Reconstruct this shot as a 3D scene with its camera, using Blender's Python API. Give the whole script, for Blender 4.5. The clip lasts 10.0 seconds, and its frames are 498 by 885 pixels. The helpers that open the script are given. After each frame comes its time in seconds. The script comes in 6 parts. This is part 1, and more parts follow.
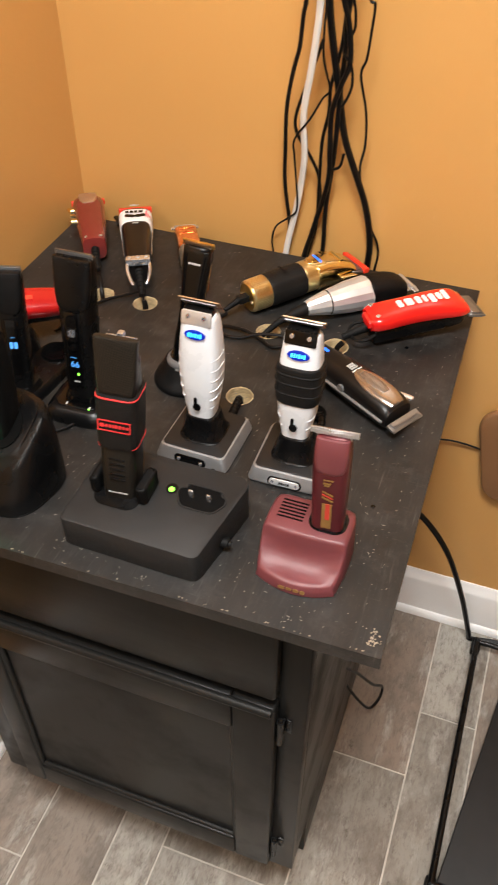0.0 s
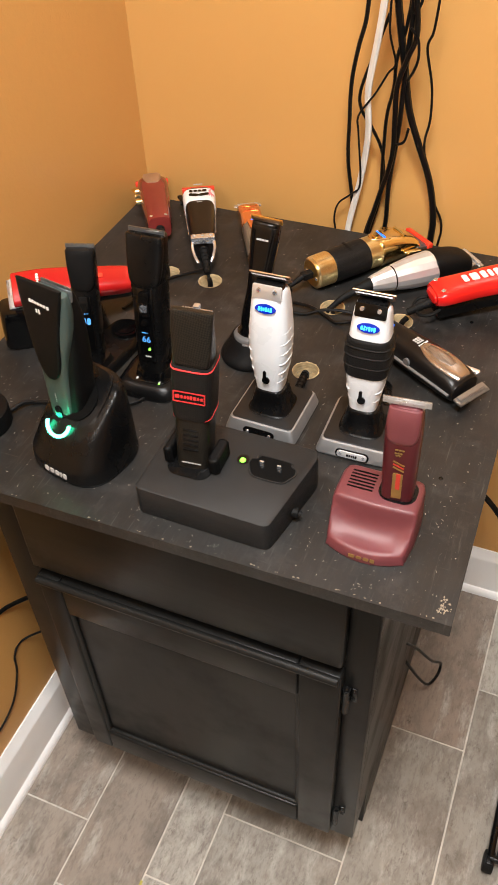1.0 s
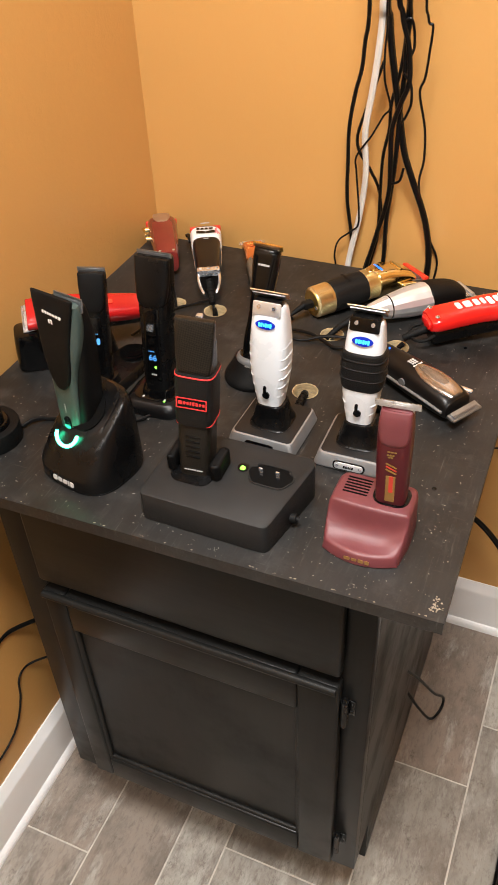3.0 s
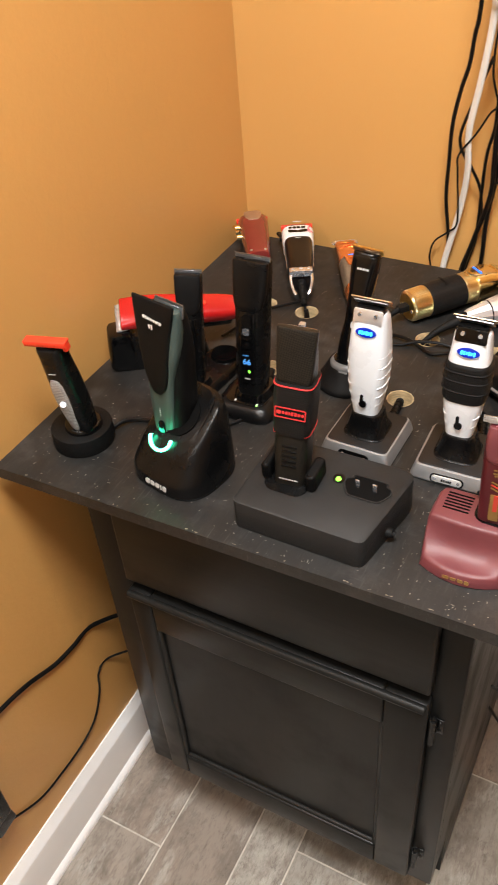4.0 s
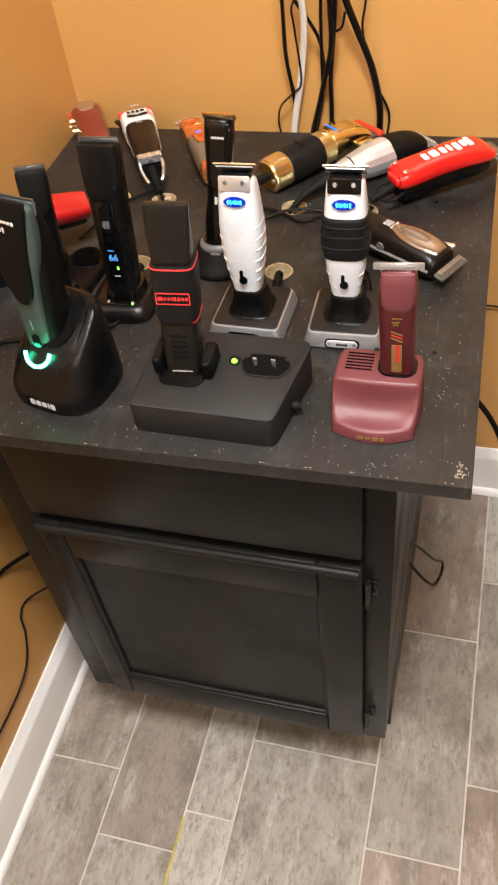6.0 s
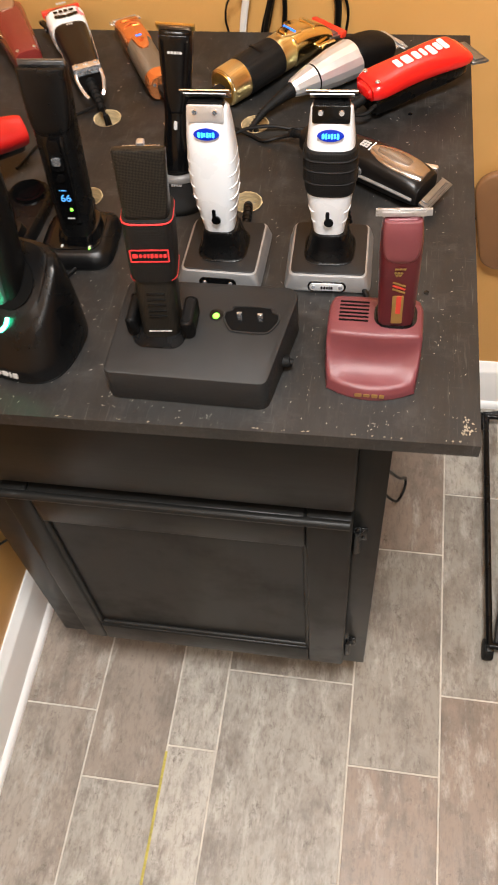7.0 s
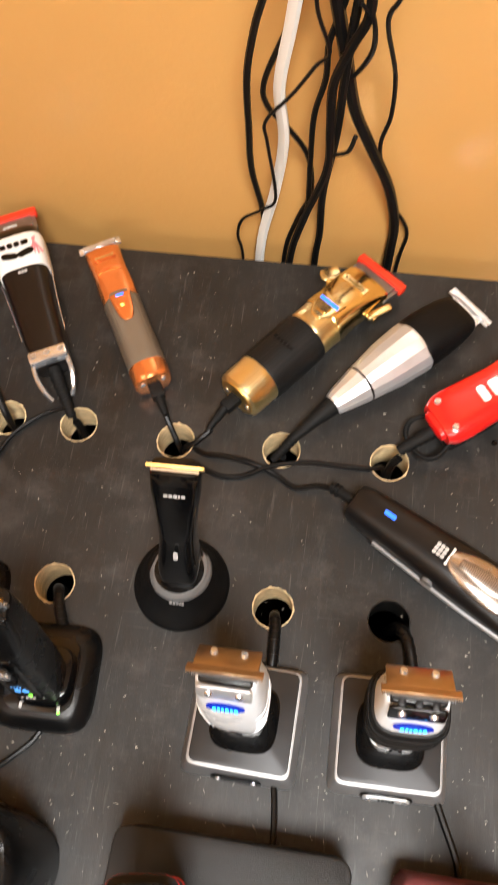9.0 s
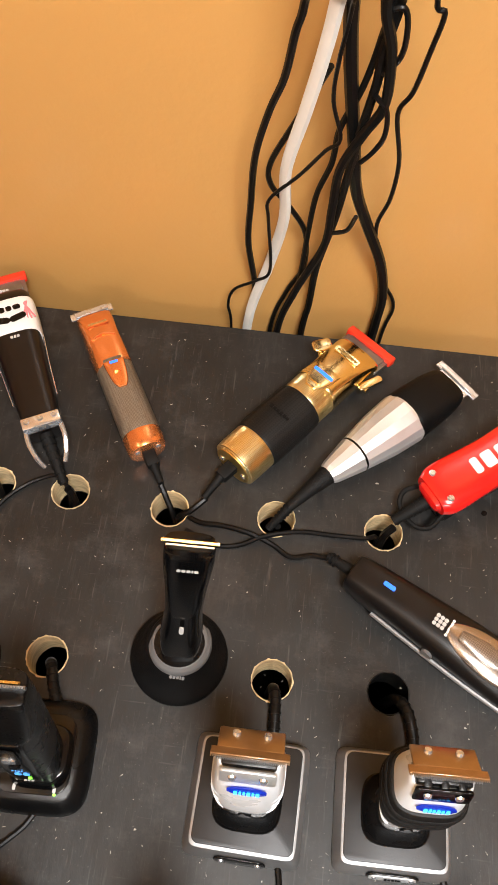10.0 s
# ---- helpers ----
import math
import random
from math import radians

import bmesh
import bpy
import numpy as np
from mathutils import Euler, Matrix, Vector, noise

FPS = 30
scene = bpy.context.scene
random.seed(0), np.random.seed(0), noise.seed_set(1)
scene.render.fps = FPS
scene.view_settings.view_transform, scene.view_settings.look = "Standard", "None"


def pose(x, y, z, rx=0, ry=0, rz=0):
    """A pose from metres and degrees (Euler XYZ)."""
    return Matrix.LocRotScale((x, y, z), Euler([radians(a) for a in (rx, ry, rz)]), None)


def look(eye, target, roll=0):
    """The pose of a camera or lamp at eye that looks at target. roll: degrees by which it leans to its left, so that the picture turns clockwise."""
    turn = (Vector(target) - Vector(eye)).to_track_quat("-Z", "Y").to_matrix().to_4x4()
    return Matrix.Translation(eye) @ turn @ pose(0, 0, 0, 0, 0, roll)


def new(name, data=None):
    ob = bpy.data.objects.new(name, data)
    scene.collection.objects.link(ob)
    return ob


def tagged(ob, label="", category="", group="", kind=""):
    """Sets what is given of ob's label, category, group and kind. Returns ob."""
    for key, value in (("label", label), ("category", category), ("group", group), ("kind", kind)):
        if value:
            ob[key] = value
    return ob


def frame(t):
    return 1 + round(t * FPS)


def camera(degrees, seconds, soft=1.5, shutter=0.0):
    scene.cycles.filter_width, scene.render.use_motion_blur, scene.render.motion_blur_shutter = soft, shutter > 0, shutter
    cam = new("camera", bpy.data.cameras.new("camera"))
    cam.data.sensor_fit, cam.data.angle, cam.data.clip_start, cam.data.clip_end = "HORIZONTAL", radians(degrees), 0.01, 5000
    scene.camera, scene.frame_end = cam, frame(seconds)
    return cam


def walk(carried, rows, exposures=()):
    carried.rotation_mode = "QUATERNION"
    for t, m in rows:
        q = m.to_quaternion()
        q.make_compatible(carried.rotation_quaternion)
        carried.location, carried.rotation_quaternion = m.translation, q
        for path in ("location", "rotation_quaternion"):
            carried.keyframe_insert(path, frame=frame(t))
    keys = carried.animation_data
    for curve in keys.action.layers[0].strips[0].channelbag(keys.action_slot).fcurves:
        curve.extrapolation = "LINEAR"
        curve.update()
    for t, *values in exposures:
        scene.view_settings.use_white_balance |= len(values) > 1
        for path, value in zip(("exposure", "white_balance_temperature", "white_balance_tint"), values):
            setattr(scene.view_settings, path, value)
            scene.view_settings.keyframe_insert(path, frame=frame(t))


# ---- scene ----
cam = camera(33.5, 10.0, shutter=0.4)
EXPOSURES = [(0.0, -0.16), (1.0, -0.08), (5.0, -0.08), (6.5, 0.02), (7.5, 0.04), (8.0, -0.20), (8.5, 0.04), (9.0, 0.05), (9.5, -0.06), (10.0, -0.09)]
PATH = [
    (0, (0.644, -1.0, 1.401), (0.148, 0.362, 0.022), 0.1),
    (0.5, (0.627, -1.013, 1.397), (0.077, 0.306, -0.002), -1.0),
    (1, (0.63, -1.027, 1.403), (0.038, 0.27, 0.0), -3.0),
    (1.5, (0.642, -1.062, 1.395), (0.0, 0.217, -0.002), -3.8),
    (2, (0.671, -1.08, 1.403), (0.004, 0.268, 0.084), -3.9),
    (2.2, (0.689, -1.084, 1.401), (0.04, 0.304, 0.115), -3.9),
    (3.3, (0.651, -1.079, 1.384), (-0.007, 0.298, 0.092), -2.6),
    (3.5, (0.646, -1.077, 1.386), (-0.055, 0.28, 0.095), -3.6),
    (4, (0.624, -1.071, 1.394), (-0.16, 0.228, 0.091), -5.2),
    (4.5, (0.617, -1.068, 1.38), (-0.205, 0.17, 0.042), -5.9),
    (5, (0.636, -1.071, 1.378), (-0.173, 0.162, 0.027), -10.2),
    (6.3, (0.57, -1.063, 1.346), (0.16, 0.175, -0.17), -7.3),
    (6.5, (0.548, -1.05, 1.354), (0.156, 0.158, -0.192), -7.0),
    (7, (0.523, -0.992, 1.352), (0.251, 0.098, -0.303), -6.9),
    (7.3, (0.506, -0.889, 1.353), (0.272, 0.116, -0.36), -5.1),
    (7.5, (0.493, -0.796, 1.342), (0.255, 0.133, -0.413), -5.2),
    (7.7, (0.479, -0.698, 1.337), (0.216, 0.159, -0.45), -7.1),
    (8, (0.467, -0.596, 1.33), (0.18, 0.183, -0.489), -9.1),
    (8.3, (0.454, -0.527, 1.322), (0.156, 0.196, -0.518), -10.7),
    (8.5, (0.443, -0.491, 1.346), (0.15, 0.19, -0.512), -12.1),
    (9, (0.418, -0.455, 1.406), (0.207, 0.342, -0.416), -7.3),
    (9.5, (0.377, -0.434, 1.427), (0.294, 0.44, -0.37), 1.5),
    (10, (0.369, -0.449, 1.415), (0.294, 0.478, -0.356), 2.4),
]
walk(cam, [(t, look(eye, target, roll)) for t, eye, target, roll in PATH], exposures=EXPOSURES)

# ---- light ----
world = bpy.data.worlds.new("room_world")
world.use_nodes = True
world.node_tree.nodes["Background"].inputs[0].default_value = (1.0, 0.97, 0.93, 1)
world.node_tree.nodes["Background"].inputs[1].default_value = 0.025
scene.world = world
CEIL = 2.45
LAMPS = ((0.64, -1.00, 0.45, 55), (0.40, -2.50, 0.6, 22))
for lx, ly, size, watts in LAMPS:
    lamp = bpy.data.lights.new("ceiling_lamp", "AREA")
    lamp.shape, lamp.size, lamp.energy, lamp.color = "SQUARE", size, watts, (1.0, 0.985, 0.965)
    new("ceiling_lamp", lamp).matrix_basis = pose(lx, ly, CEIL - 0.03)


# ---- materials ----
def rgb(c):
    return (*c, 1) if len(c) == 3 else c


def mat(name, color, rough=0.5, metal=0.0, var=0.12, scale=60.0, bump=0.0, bscale=400.0, coat=0.0, stretch=(1, 1, 1), emit=None, power=0.0, spec=0.5, rvar=0.1):
    """A surface with colour drift at two scales, uneven gloss and fine relief."""
    m = bpy.data.materials.new(name)
    m.use_nodes = True
    nt = m.node_tree
    b = nt.nodes["Principled BSDF"]
    b.inputs["Metallic"].default_value = metal
    b.inputs["Specular IOR Level"].default_value = spec
    b.inputs["Coat Weight"].default_value = coat
    b.inputs["Coat Roughness"].default_value = 0.12
    tc = nt.nodes.new("ShaderNodeTexCoord")
    mp = nt.nodes.new("ShaderNodeMapping")
    mp.inputs["Scale"].default_value = stretch
    nt.links.new(tc.outputs["Object"], mp.inputs[0])

    def noise_at(s, detail=4.0):
        n = nt.nodes.new("ShaderNodeTexNoise")
        n.inputs["Scale"].default_value, n.inputs["Detail"].default_value = s, detail
        nt.links.new(mp.outputs[0], n.inputs["Vector"])
        return n

    small, large = noise_at(scale), noise_at(scale / 7, 2.0)
    add = nt.nodes.new("ShaderNodeMath")
    add.operation = "ADD"
    nt.links.new(small.outputs[0], add.inputs[0])
    nt.links.new(large.outputs[0], add.inputs[1])
    ramp = nt.nodes.new("ShaderNodeMapRange")
    ramp.inputs[1].default_value, ramp.inputs[2].default_value = 0.7, 1.3
    nt.links.new(add.outputs[0], ramp.inputs[0])
    mix = nt.nodes.new("ShaderNodeMix")
    mix.data_type = "RGBA"
    mix.inputs[6].default_value = rgb([c * (1 - var) for c in color])
    mix.inputs[7].default_value = rgb([min(1, c * (1 + var)) for c in color])
    nt.links.new(ramp.outputs[0], mix.inputs[0])
    nt.links.new(mix.outputs[2], b.inputs["Base Color"])
    rr = nt.nodes.new("ShaderNodeMapRange")
    rr.inputs[3].default_value, rr.inputs[4].default_value = max(0.02, rough - rvar * rough), min(1, rough + rvar * rough * 1.5)
    nt.links.new(ramp.outputs[0], rr.inputs[0])
    nt.links.new(rr.outputs[0], b.inputs["Roughness"])
    if bump:
        bn, n2 = nt.nodes.new("ShaderNodeBump"), noise_at(bscale, 3.0)
        bn.inputs["Strength"].default_value, bn.inputs["Distance"].default_value = bump, 0.002
        nt.links.new(n2.outputs[0], bn.inputs["Height"])
        nt.links.new(bn.outputs[0], b.inputs["Normal"])
    if emit:
        b.inputs["Emission Color"].default_value = rgb(emit)
        b.inputs["Emission Strength"].default_value = power
    return m


def nodes_of(m):
    return m.node_tree, m.node_tree.nodes, m.node_tree.links, m.node_tree.nodes["Principled BSDF"]


def tile_material():
    """Wood-look porcelain: streaks along the plank, dark knots and blotches, a tint of its own per tile."""
    m = bpy.data.materials.new("wood_look_tile")
    m.use_nodes = True
    nt, nd, lk, b = nodes_of(m)
    geo, info = nd.new("ShaderNodeNewGeometry"), nd.new("ShaderNodeObjectInfo")
    shift = nd.new("ShaderNodeVectorMath")
    shift.operation = "MULTIPLY_ADD"
    comb = nd.new("ShaderNodeCombineXYZ")
    for k in range(3):
        lk.new(info.outputs["Random"], comb.inputs[k])
    shift.inputs[1].default_value = (37, 53, 11)
    lk.new(comb.outputs[0], shift.inputs[0])
    lk.new(geo.outputs["Position"], shift.inputs[2])

    def layer(sx, sy, detail, lo, hi, rough=0.6):
        mp, n, r = nd.new("ShaderNodeMapping"), nd.new("ShaderNodeTexNoise"), nd.new("ShaderNodeMapRange")
        mp.inputs["Scale"].default_value = (sx, sy, 1)
        n.inputs["Scale"].default_value, n.inputs["Detail"].default_value, n.inputs["Roughness"].default_value = 1, detail, rough
        r.inputs[1].default_value, r.inputs[2].default_value = lo, hi
        lk.new(shift.outputs[0], mp.inputs[0])
        lk.new(mp.outputs[0], n.inputs["Vector"])
        lk.new(n.outputs[0], r.inputs[0])
        return r.outputs[0]

    def blend(fac, a, c):
        x = nd.new("ShaderNodeMix")
        x.data_type = "RGBA"
        lk.new(fac, x.inputs[0])
        for socket, v in ((x.inputs[6], a), (x.inputs[7], c)):
            if isinstance(v, tuple):
                socket.default_value = rgb(v)
            else:
                lk.new(v, socket)
        return x.outputs[2]

    warm = nd.new("ShaderNodeMath")
    warm.operation = "FRACT"
    seven = nd.new("ShaderNodeMath")
    seven.operation = "MULTIPLY"
    seven.inputs[1].default_value = 7.31
    lk.new(info.outputs["Random"], seven.inputs[0])
    lk.new(seven.outputs[0], warm.inputs[0])
    pale = blend(info.outputs["Random"], (0.240, 0.222, 0.190), (0.430, 0.408, 0.360))
    tint = nd.new("ShaderNodeMapRange")
    tint.inputs[1].default_value, tint.inputs[2].default_value, tint.inputs[4].default_value = 0.60, 0.80, 0.9
    lk.new(warm.outputs[0], tint.inputs[0])
    base = blend(tint.outputs[0], pale, (0.245, 0.190, 0.150))
    cloud = blend(layer(12, 7, 8, 0.47, 0.66, 0.75), base, (0.150, 0.126, 0.104))
    light = blend(layer(26, 9, 8, 0.52, 0.74, 0.75), cloud, (0.46, 0.44, 0.395))
    streak = blend(layer(170, 46, 7, 0.50, 0.76, 0.75), light, (0.135, 0.112, 0.093))
    knots = blend(layer(46, 26, 9, 0.55, 0.68, 0.88), streak, (0.090, 0.070, 0.056))
    lk.new(knots, b.inputs["Base Color"])
    r = nd.new("ShaderNodeMapRange")
    r.inputs[3].default_value, r.inputs[4].default_value = 0.36, 0.55
    lk.new(layer(40, 12, 4, 0.3, 0.7), r.inputs[0])
    lk.new(r.outputs[0], b.inputs["Roughness"])
    bn = nd.new("ShaderNodeBump")
    bn.inputs["Strength"].default_value, bn.inputs["Distance"].default_value = 0.25, 0.001
    lk.new(layer(140, 12, 5, 0.3, 0.7), bn.inputs["Height"])
    lk.new(bn.outputs[0], b.inputs["Normal"])
    return m


def wall_material():
    """Rolled orange emulsion: stipple, roller marks, satin sheen."""
    m = mat("orange_wall_paint", (0.62, 0.335, 0.105), rough=0.30, var=0.022, scale=5.0, rvar=0.05)
    nt, nd, lk, b = nodes_of(m)
    geo = nd.new("ShaderNodeNewGeometry")
    last = None
    for s, d, k in ((22.0, 0.003, 0.10), (75.0, 0.0014, 0.24), (300.0, 0.0005, 0.22)):
        n, bn = nd.new("ShaderNodeTexNoise"), nd.new("ShaderNodeBump")
        n.inputs["Scale"].default_value, n.inputs["Detail"].default_value = s, 3
        bn.inputs["Strength"].default_value, bn.inputs["Distance"].default_value = k, d
        lk.new(geo.outputs["Position"], n.inputs["Vector"])
        lk.new(n.outputs[0], bn.inputs["Height"])
        if last:
            lk.new(last.outputs[0], bn.inputs["Normal"])
        last = bn
    lk.new(last.outputs[0], b.inputs["Normal"])
    return m


def painted_wood(name, color, worn, sx, sy, sz, rough, amount):
    """Brushed black paint over wood: long grain, rubbed lighter where it is worn."""
    m = bpy.data.materials.new(name)
    m.use_nodes = True
    nt, nd, lk, b = nodes_of(m)
    geo = nd.new("ShaderNodeNewGeometry")

    def layer(scale, detail, lo, hi):
        mp, n, r = nd.new("ShaderNodeMapping"), nd.new("ShaderNodeTexNoise"), nd.new("ShaderNodeMapRange")
        mp.inputs["Scale"].default_value = scale
        n.inputs["Scale"].default_value, n.inputs["Detail"].default_value, n.inputs["Roughness"].default_value = 1, detail, 0.65
        r.inputs[1].default_value, r.inputs[2].default_value = lo, hi
        lk.new(geo.outputs["Position"], mp.inputs[0])
        lk.new(mp.outputs[0], n.inputs["Vector"])
        lk.new(n.outputs[0], r.inputs[0])
        return r.outputs[0]

    grain, patch = layer((sx, sy, sz), 5, 0.35, 0.7), layer((7, 7, 7), 4, 0.48, 0.75)
    mul = nd.new("ShaderNodeMath")
    mul.operation = "MULTIPLY_ADD"
    mul.inputs[2].default_value = 0.0
    lk.new(grain, mul.inputs[0])
    lk.new(patch, mul.inputs[1])
    sc = nd.new("ShaderNodeMath")
    sc.operation = "MULTIPLY_ADD"
    sc.inputs[1].default_value = amount
    lk.new(mul.outputs[0], sc.inputs[0])
    g2 = nd.new("ShaderNodeMath")
    g2.operation = "MULTIPLY"
    g2.inputs[1].default_value = 0.12
    lk.new(grain, g2.inputs[0])
    lk.new(g2.outputs[0], sc.inputs[2])
    x = nd.new("ShaderNodeMix")
    x.data_type = "RGBA"
    x.inputs[6].default_value, x.inputs[7].default_value = rgb(color), rgb(worn)
    lk.new(sc.outputs[0], x.inputs[0])
    lk.new(x.outputs[2], b.inputs["Base Color"])
    r = nd.new("ShaderNodeMapRange")
    r.inputs[3].default_value, r.inputs[4].default_value = rough - 0.1, rough + 0.15
    lk.new(patch, r.inputs[0])
    lk.new(r.outputs[0], b.inputs["Roughness"])
    bn = nd.new("ShaderNodeBump")
    b.inputs["Specular IOR Level"].default_value = 0.17
    bn.inputs["Strength"].default_value, bn.inputs["Distance"].default_value = 0.05, 0.0006
    lk.new(grain, bn.inputs["Height"])
    lk.new(bn.outputs[0], b.inputs["Normal"])
    return m


def checked(name, dark, pale, scale, rough, metal=0.0, strength=0.6, turn=0.785):
    """Woven or knurled surface: fine crossing ridges."""
    m = bpy.data.materials.new(name)
    m.use_nodes = True
    nt, nd, lk, b = nodes_of(m)
    tc, mp, ch, x, bn = (nd.new("ShaderNode" + k) for k in ("TexCoord", "Mapping", "TexChecker", "Mix", "Bump"))
    mp.inputs["Rotation"].default_value = (0, turn, 0)
    x.data_type = "RGBA"
    ch.inputs["Scale"].default_value = scale
    x.inputs[6].default_value, x.inputs[7].default_value = rgb(dark), rgb(pale)
    lk.new(tc.outputs["Object"], mp.inputs[0])
    lk.new(mp.outputs[0], ch.inputs["Vector"])
    lk.new(ch.outputs["Fac"], x.inputs[0])
    lk.new(x.outputs[2], b.inputs["Base Color"])
    lk.new(ch.outputs["Fac"], bn.inputs["Height"])
    bn.inputs["Strength"].default_value, bn.inputs["Distance"].default_value = strength, 0.0005
    lk.new(bn.outputs[0], b.inputs["Normal"])
    b.inputs["Roughness"].default_value, b.inputs["Metallic"].default_value = rough, metal
    b.inputs["Specular IOR Level"].default_value = 0.5 if metal else 0.25
    return m


def top_material():
    """Rolled black paint gone grey: broad rubbed clouds, dust film, fine scratches both ways."""
    m = bpy.data.materials.new("black_plywood_paint")
    m.use_nodes = True
    nt, nd, lk, b = nodes_of(m)
    geo = nd.new("ShaderNodeNewGeometry")

    def layer(scale, detail, lo, hi, rough=0.6, turn=0.0):
        mp, n, r = nd.new("ShaderNodeMapping"), nd.new("ShaderNodeTexNoise"), nd.new("ShaderNodeMapRange")
        mp.inputs["Scale"].default_value, mp.inputs["Rotation"].default_value = scale, (0, 0, turn)
        n.inputs["Scale"].default_value, n.inputs["Detail"].default_value, n.inputs["Roughness"].default_value = 1, detail, rough
        r.inputs[1].default_value, r.inputs[2].default_value = lo, hi
        lk.new(geo.outputs["Position"], mp.inputs[0])
        lk.new(mp.outputs[0], n.inputs["Vector"])
        lk.new(n.outputs[0], r.inputs[0])
        return r.outputs[0]

    def scaled(fac, k):
        s = nd.new("ShaderNodeMath")
        s.operation = "MULTIPLY"
        s.inputs[1].default_value = k
        lk.new(fac, s.inputs[0])
        return s.outputs[0]

    def blend(fac, under, over):
        x = nd.new("ShaderNodeMix")
        x.data_type = "RGBA"
        lk.new(fac, x.inputs[0])
        if isinstance(under, tuple):
            x.inputs[6].default_value = rgb(under)
        else:
            lk.new(under, x.inputs[6])
        x.inputs[7].default_value = rgb(over)
        return x.outputs[2]

    cloud = layer((6, 5, 6), 6, 0.40, 0.66, 0.62)
    col = blend(cloud, (0.0072, 0.0071, 0.0069), (0.0225, 0.0223, 0.0215))
    col = blend(scaled(layer((110, 16, 30), 6, 0.42, 0.72, 0.75), 0.48), col, (0.0065, 0.0064, 0.0062))
    col = blend(scaled(layer((190, 30, 30), 5, 0.54, 0.74, 0.75), 0.34), col, (0.055, 0.053, 0.049))
    col = blend(scaled(layer((20, 24, 20), 8, 0.52, 0.76, 0.75), 0.6), col, (0.062, 0.057, 0.054))
    col = blend(scaled(layer((420, 26, 60), 3, 0.64, 0.76, 0.5, 0.5), 0.50), col, (0.075, 0.073, 0.070))
    col = blend(scaled(layer((30, 420, 60), 3, 0.67, 0.77, 0.5, 0.25), 0.30), col, (0.075, 0.073, 0.070))
    col = blend(scaled(layer((520, 520, 520), 2, 0.70, 0.78, 0.5), 0.35), col, (0.16, 0.155, 0.145))
    lk.new(col, b.inputs["Base Color"])
    r = nd.new("ShaderNodeMapRange")
    r.inputs[3].default_value, r.inputs[4].default_value = 0.38, 0.58
    lk.new(layer((16, 12, 16), 5, 0.3, 0.7, 0.7), r.inputs[0])
    lk.new(r.outputs[0], b.inputs["Roughness"])
    b.inputs["Specular IOR Level"].default_value = 0.46
    bn = nd.new("ShaderNodeBump")
    bn.inputs["Strength"].default_value, bn.inputs["Distance"].default_value = 0.14, 0.001
    lk.new(layer((120, 40, 120), 5, 0.3, 0.7), bn.inputs["Height"])
    lk.new(bn.outputs[0], b.inputs["Normal"])
    return m


WALL = wall_material()
TILE = tile_material()
GROUT = mat("grout", (0.52, 0.485, 0.43), 0.85, var=0.18, scale=90, bump=0.3)
TRIM = mat("white_trim_paint", (0.88, 0.88, 0.87), 0.35, var=0.04, scale=12, bump=0.08, bscale=90)
CEILING = mat("ceiling_white", (0.78, 0.76, 0.72), 0.85, var=0.04, scale=8, bump=0.2, bscale=200)
TOPPAINT = top_material()
CABPAINT = painted_wood("black_cabinet_paint", (0.0098, 0.0098, 0.0094), (0.030, 0.030, 0.0285), 110, 40, 7, 0.40, 0.14)
CABPAINT_H = painted_wood("black_cabinet_paint_across", (0.0098, 0.0098, 0.0094), (0.030, 0.030, 0.0285), 7, 40, 110, 0.40, 0.14)
RAWPLY = mat("raw_plywood", (0.62, 0.48, 0.27), 0.8, var=0.35, scale=130, bump=0.6, stretch=(1, 1, 5))
CHIP = mat("bare_wood_chip", (0.27, 0.235, 0.18), 0.85, var=0.3, scale=300, bump=0.5)
CLIPPINGS = mat("pale_hair_clippings", (0.36, 0.34, 0.30), 0.8, var=0.3, scale=500)
BLACK = mat("black_plastic", (0.0034, 0.0034, 0.0036), 0.27, spec=0.27, var=0.2, scale=40, bump=0.12, bscale=1500)
MATTE = mat("matte_black_plastic", (0.0040, 0.0040, 0.0042), 0.50, spec=0.15, var=0.2, scale=50, bump=0.2, bscale=1400)
DOCKGREY = mat("charcoal_dock_plastic", (0.0175, 0.0177, 0.0180), 0.40, spec=0.26, var=0.14, scale=50, bump=0.25, bscale=1600)
VOID = mat("deep_black_recess", (0.0015, 0.0015, 0.0015), 0.7, spec=0.1, var=0.2, scale=60)
GLOSS = mat("gloss_black_plastic", (0.0024, 0.0024, 0.0026), 0.14, spec=0.22, var=0.2, scale=60, coat=0.3, rvar=0.4)
RUBBER = mat("black_rubber", (0.0040, 0.0040, 0.0040), 0.62, spec=0.22, var=0.2, scale=70, bump=0.3, bscale=900)
CORD = mat("black_cord", (0.0046, 0.0045, 0.0046), 0.36, spec=0.24, var=0.25, scale=60)
WHITECORD = mat("white_cord", (0.78, 0.77, 0.73), 0.42, var=0.06, scale=30)
BLACKFIN = mat("brown_black_shell", (0.0070, 0.0052, 0.0048), 0.30, spec=0.3, var=0.2, scale=40, coat=0.1)
BROWNBLACK = mat("bronze_black_shell", (0.0075, 0.0062, 0.0058), 0.34, spec=0.3, metal=0.1, var=0.15, scale=60)
WHITE = mat("white_gloss_plastic", (0.72, 0.76, 0.80), 0.28, var=0.03, scale=30, coat=0.2)
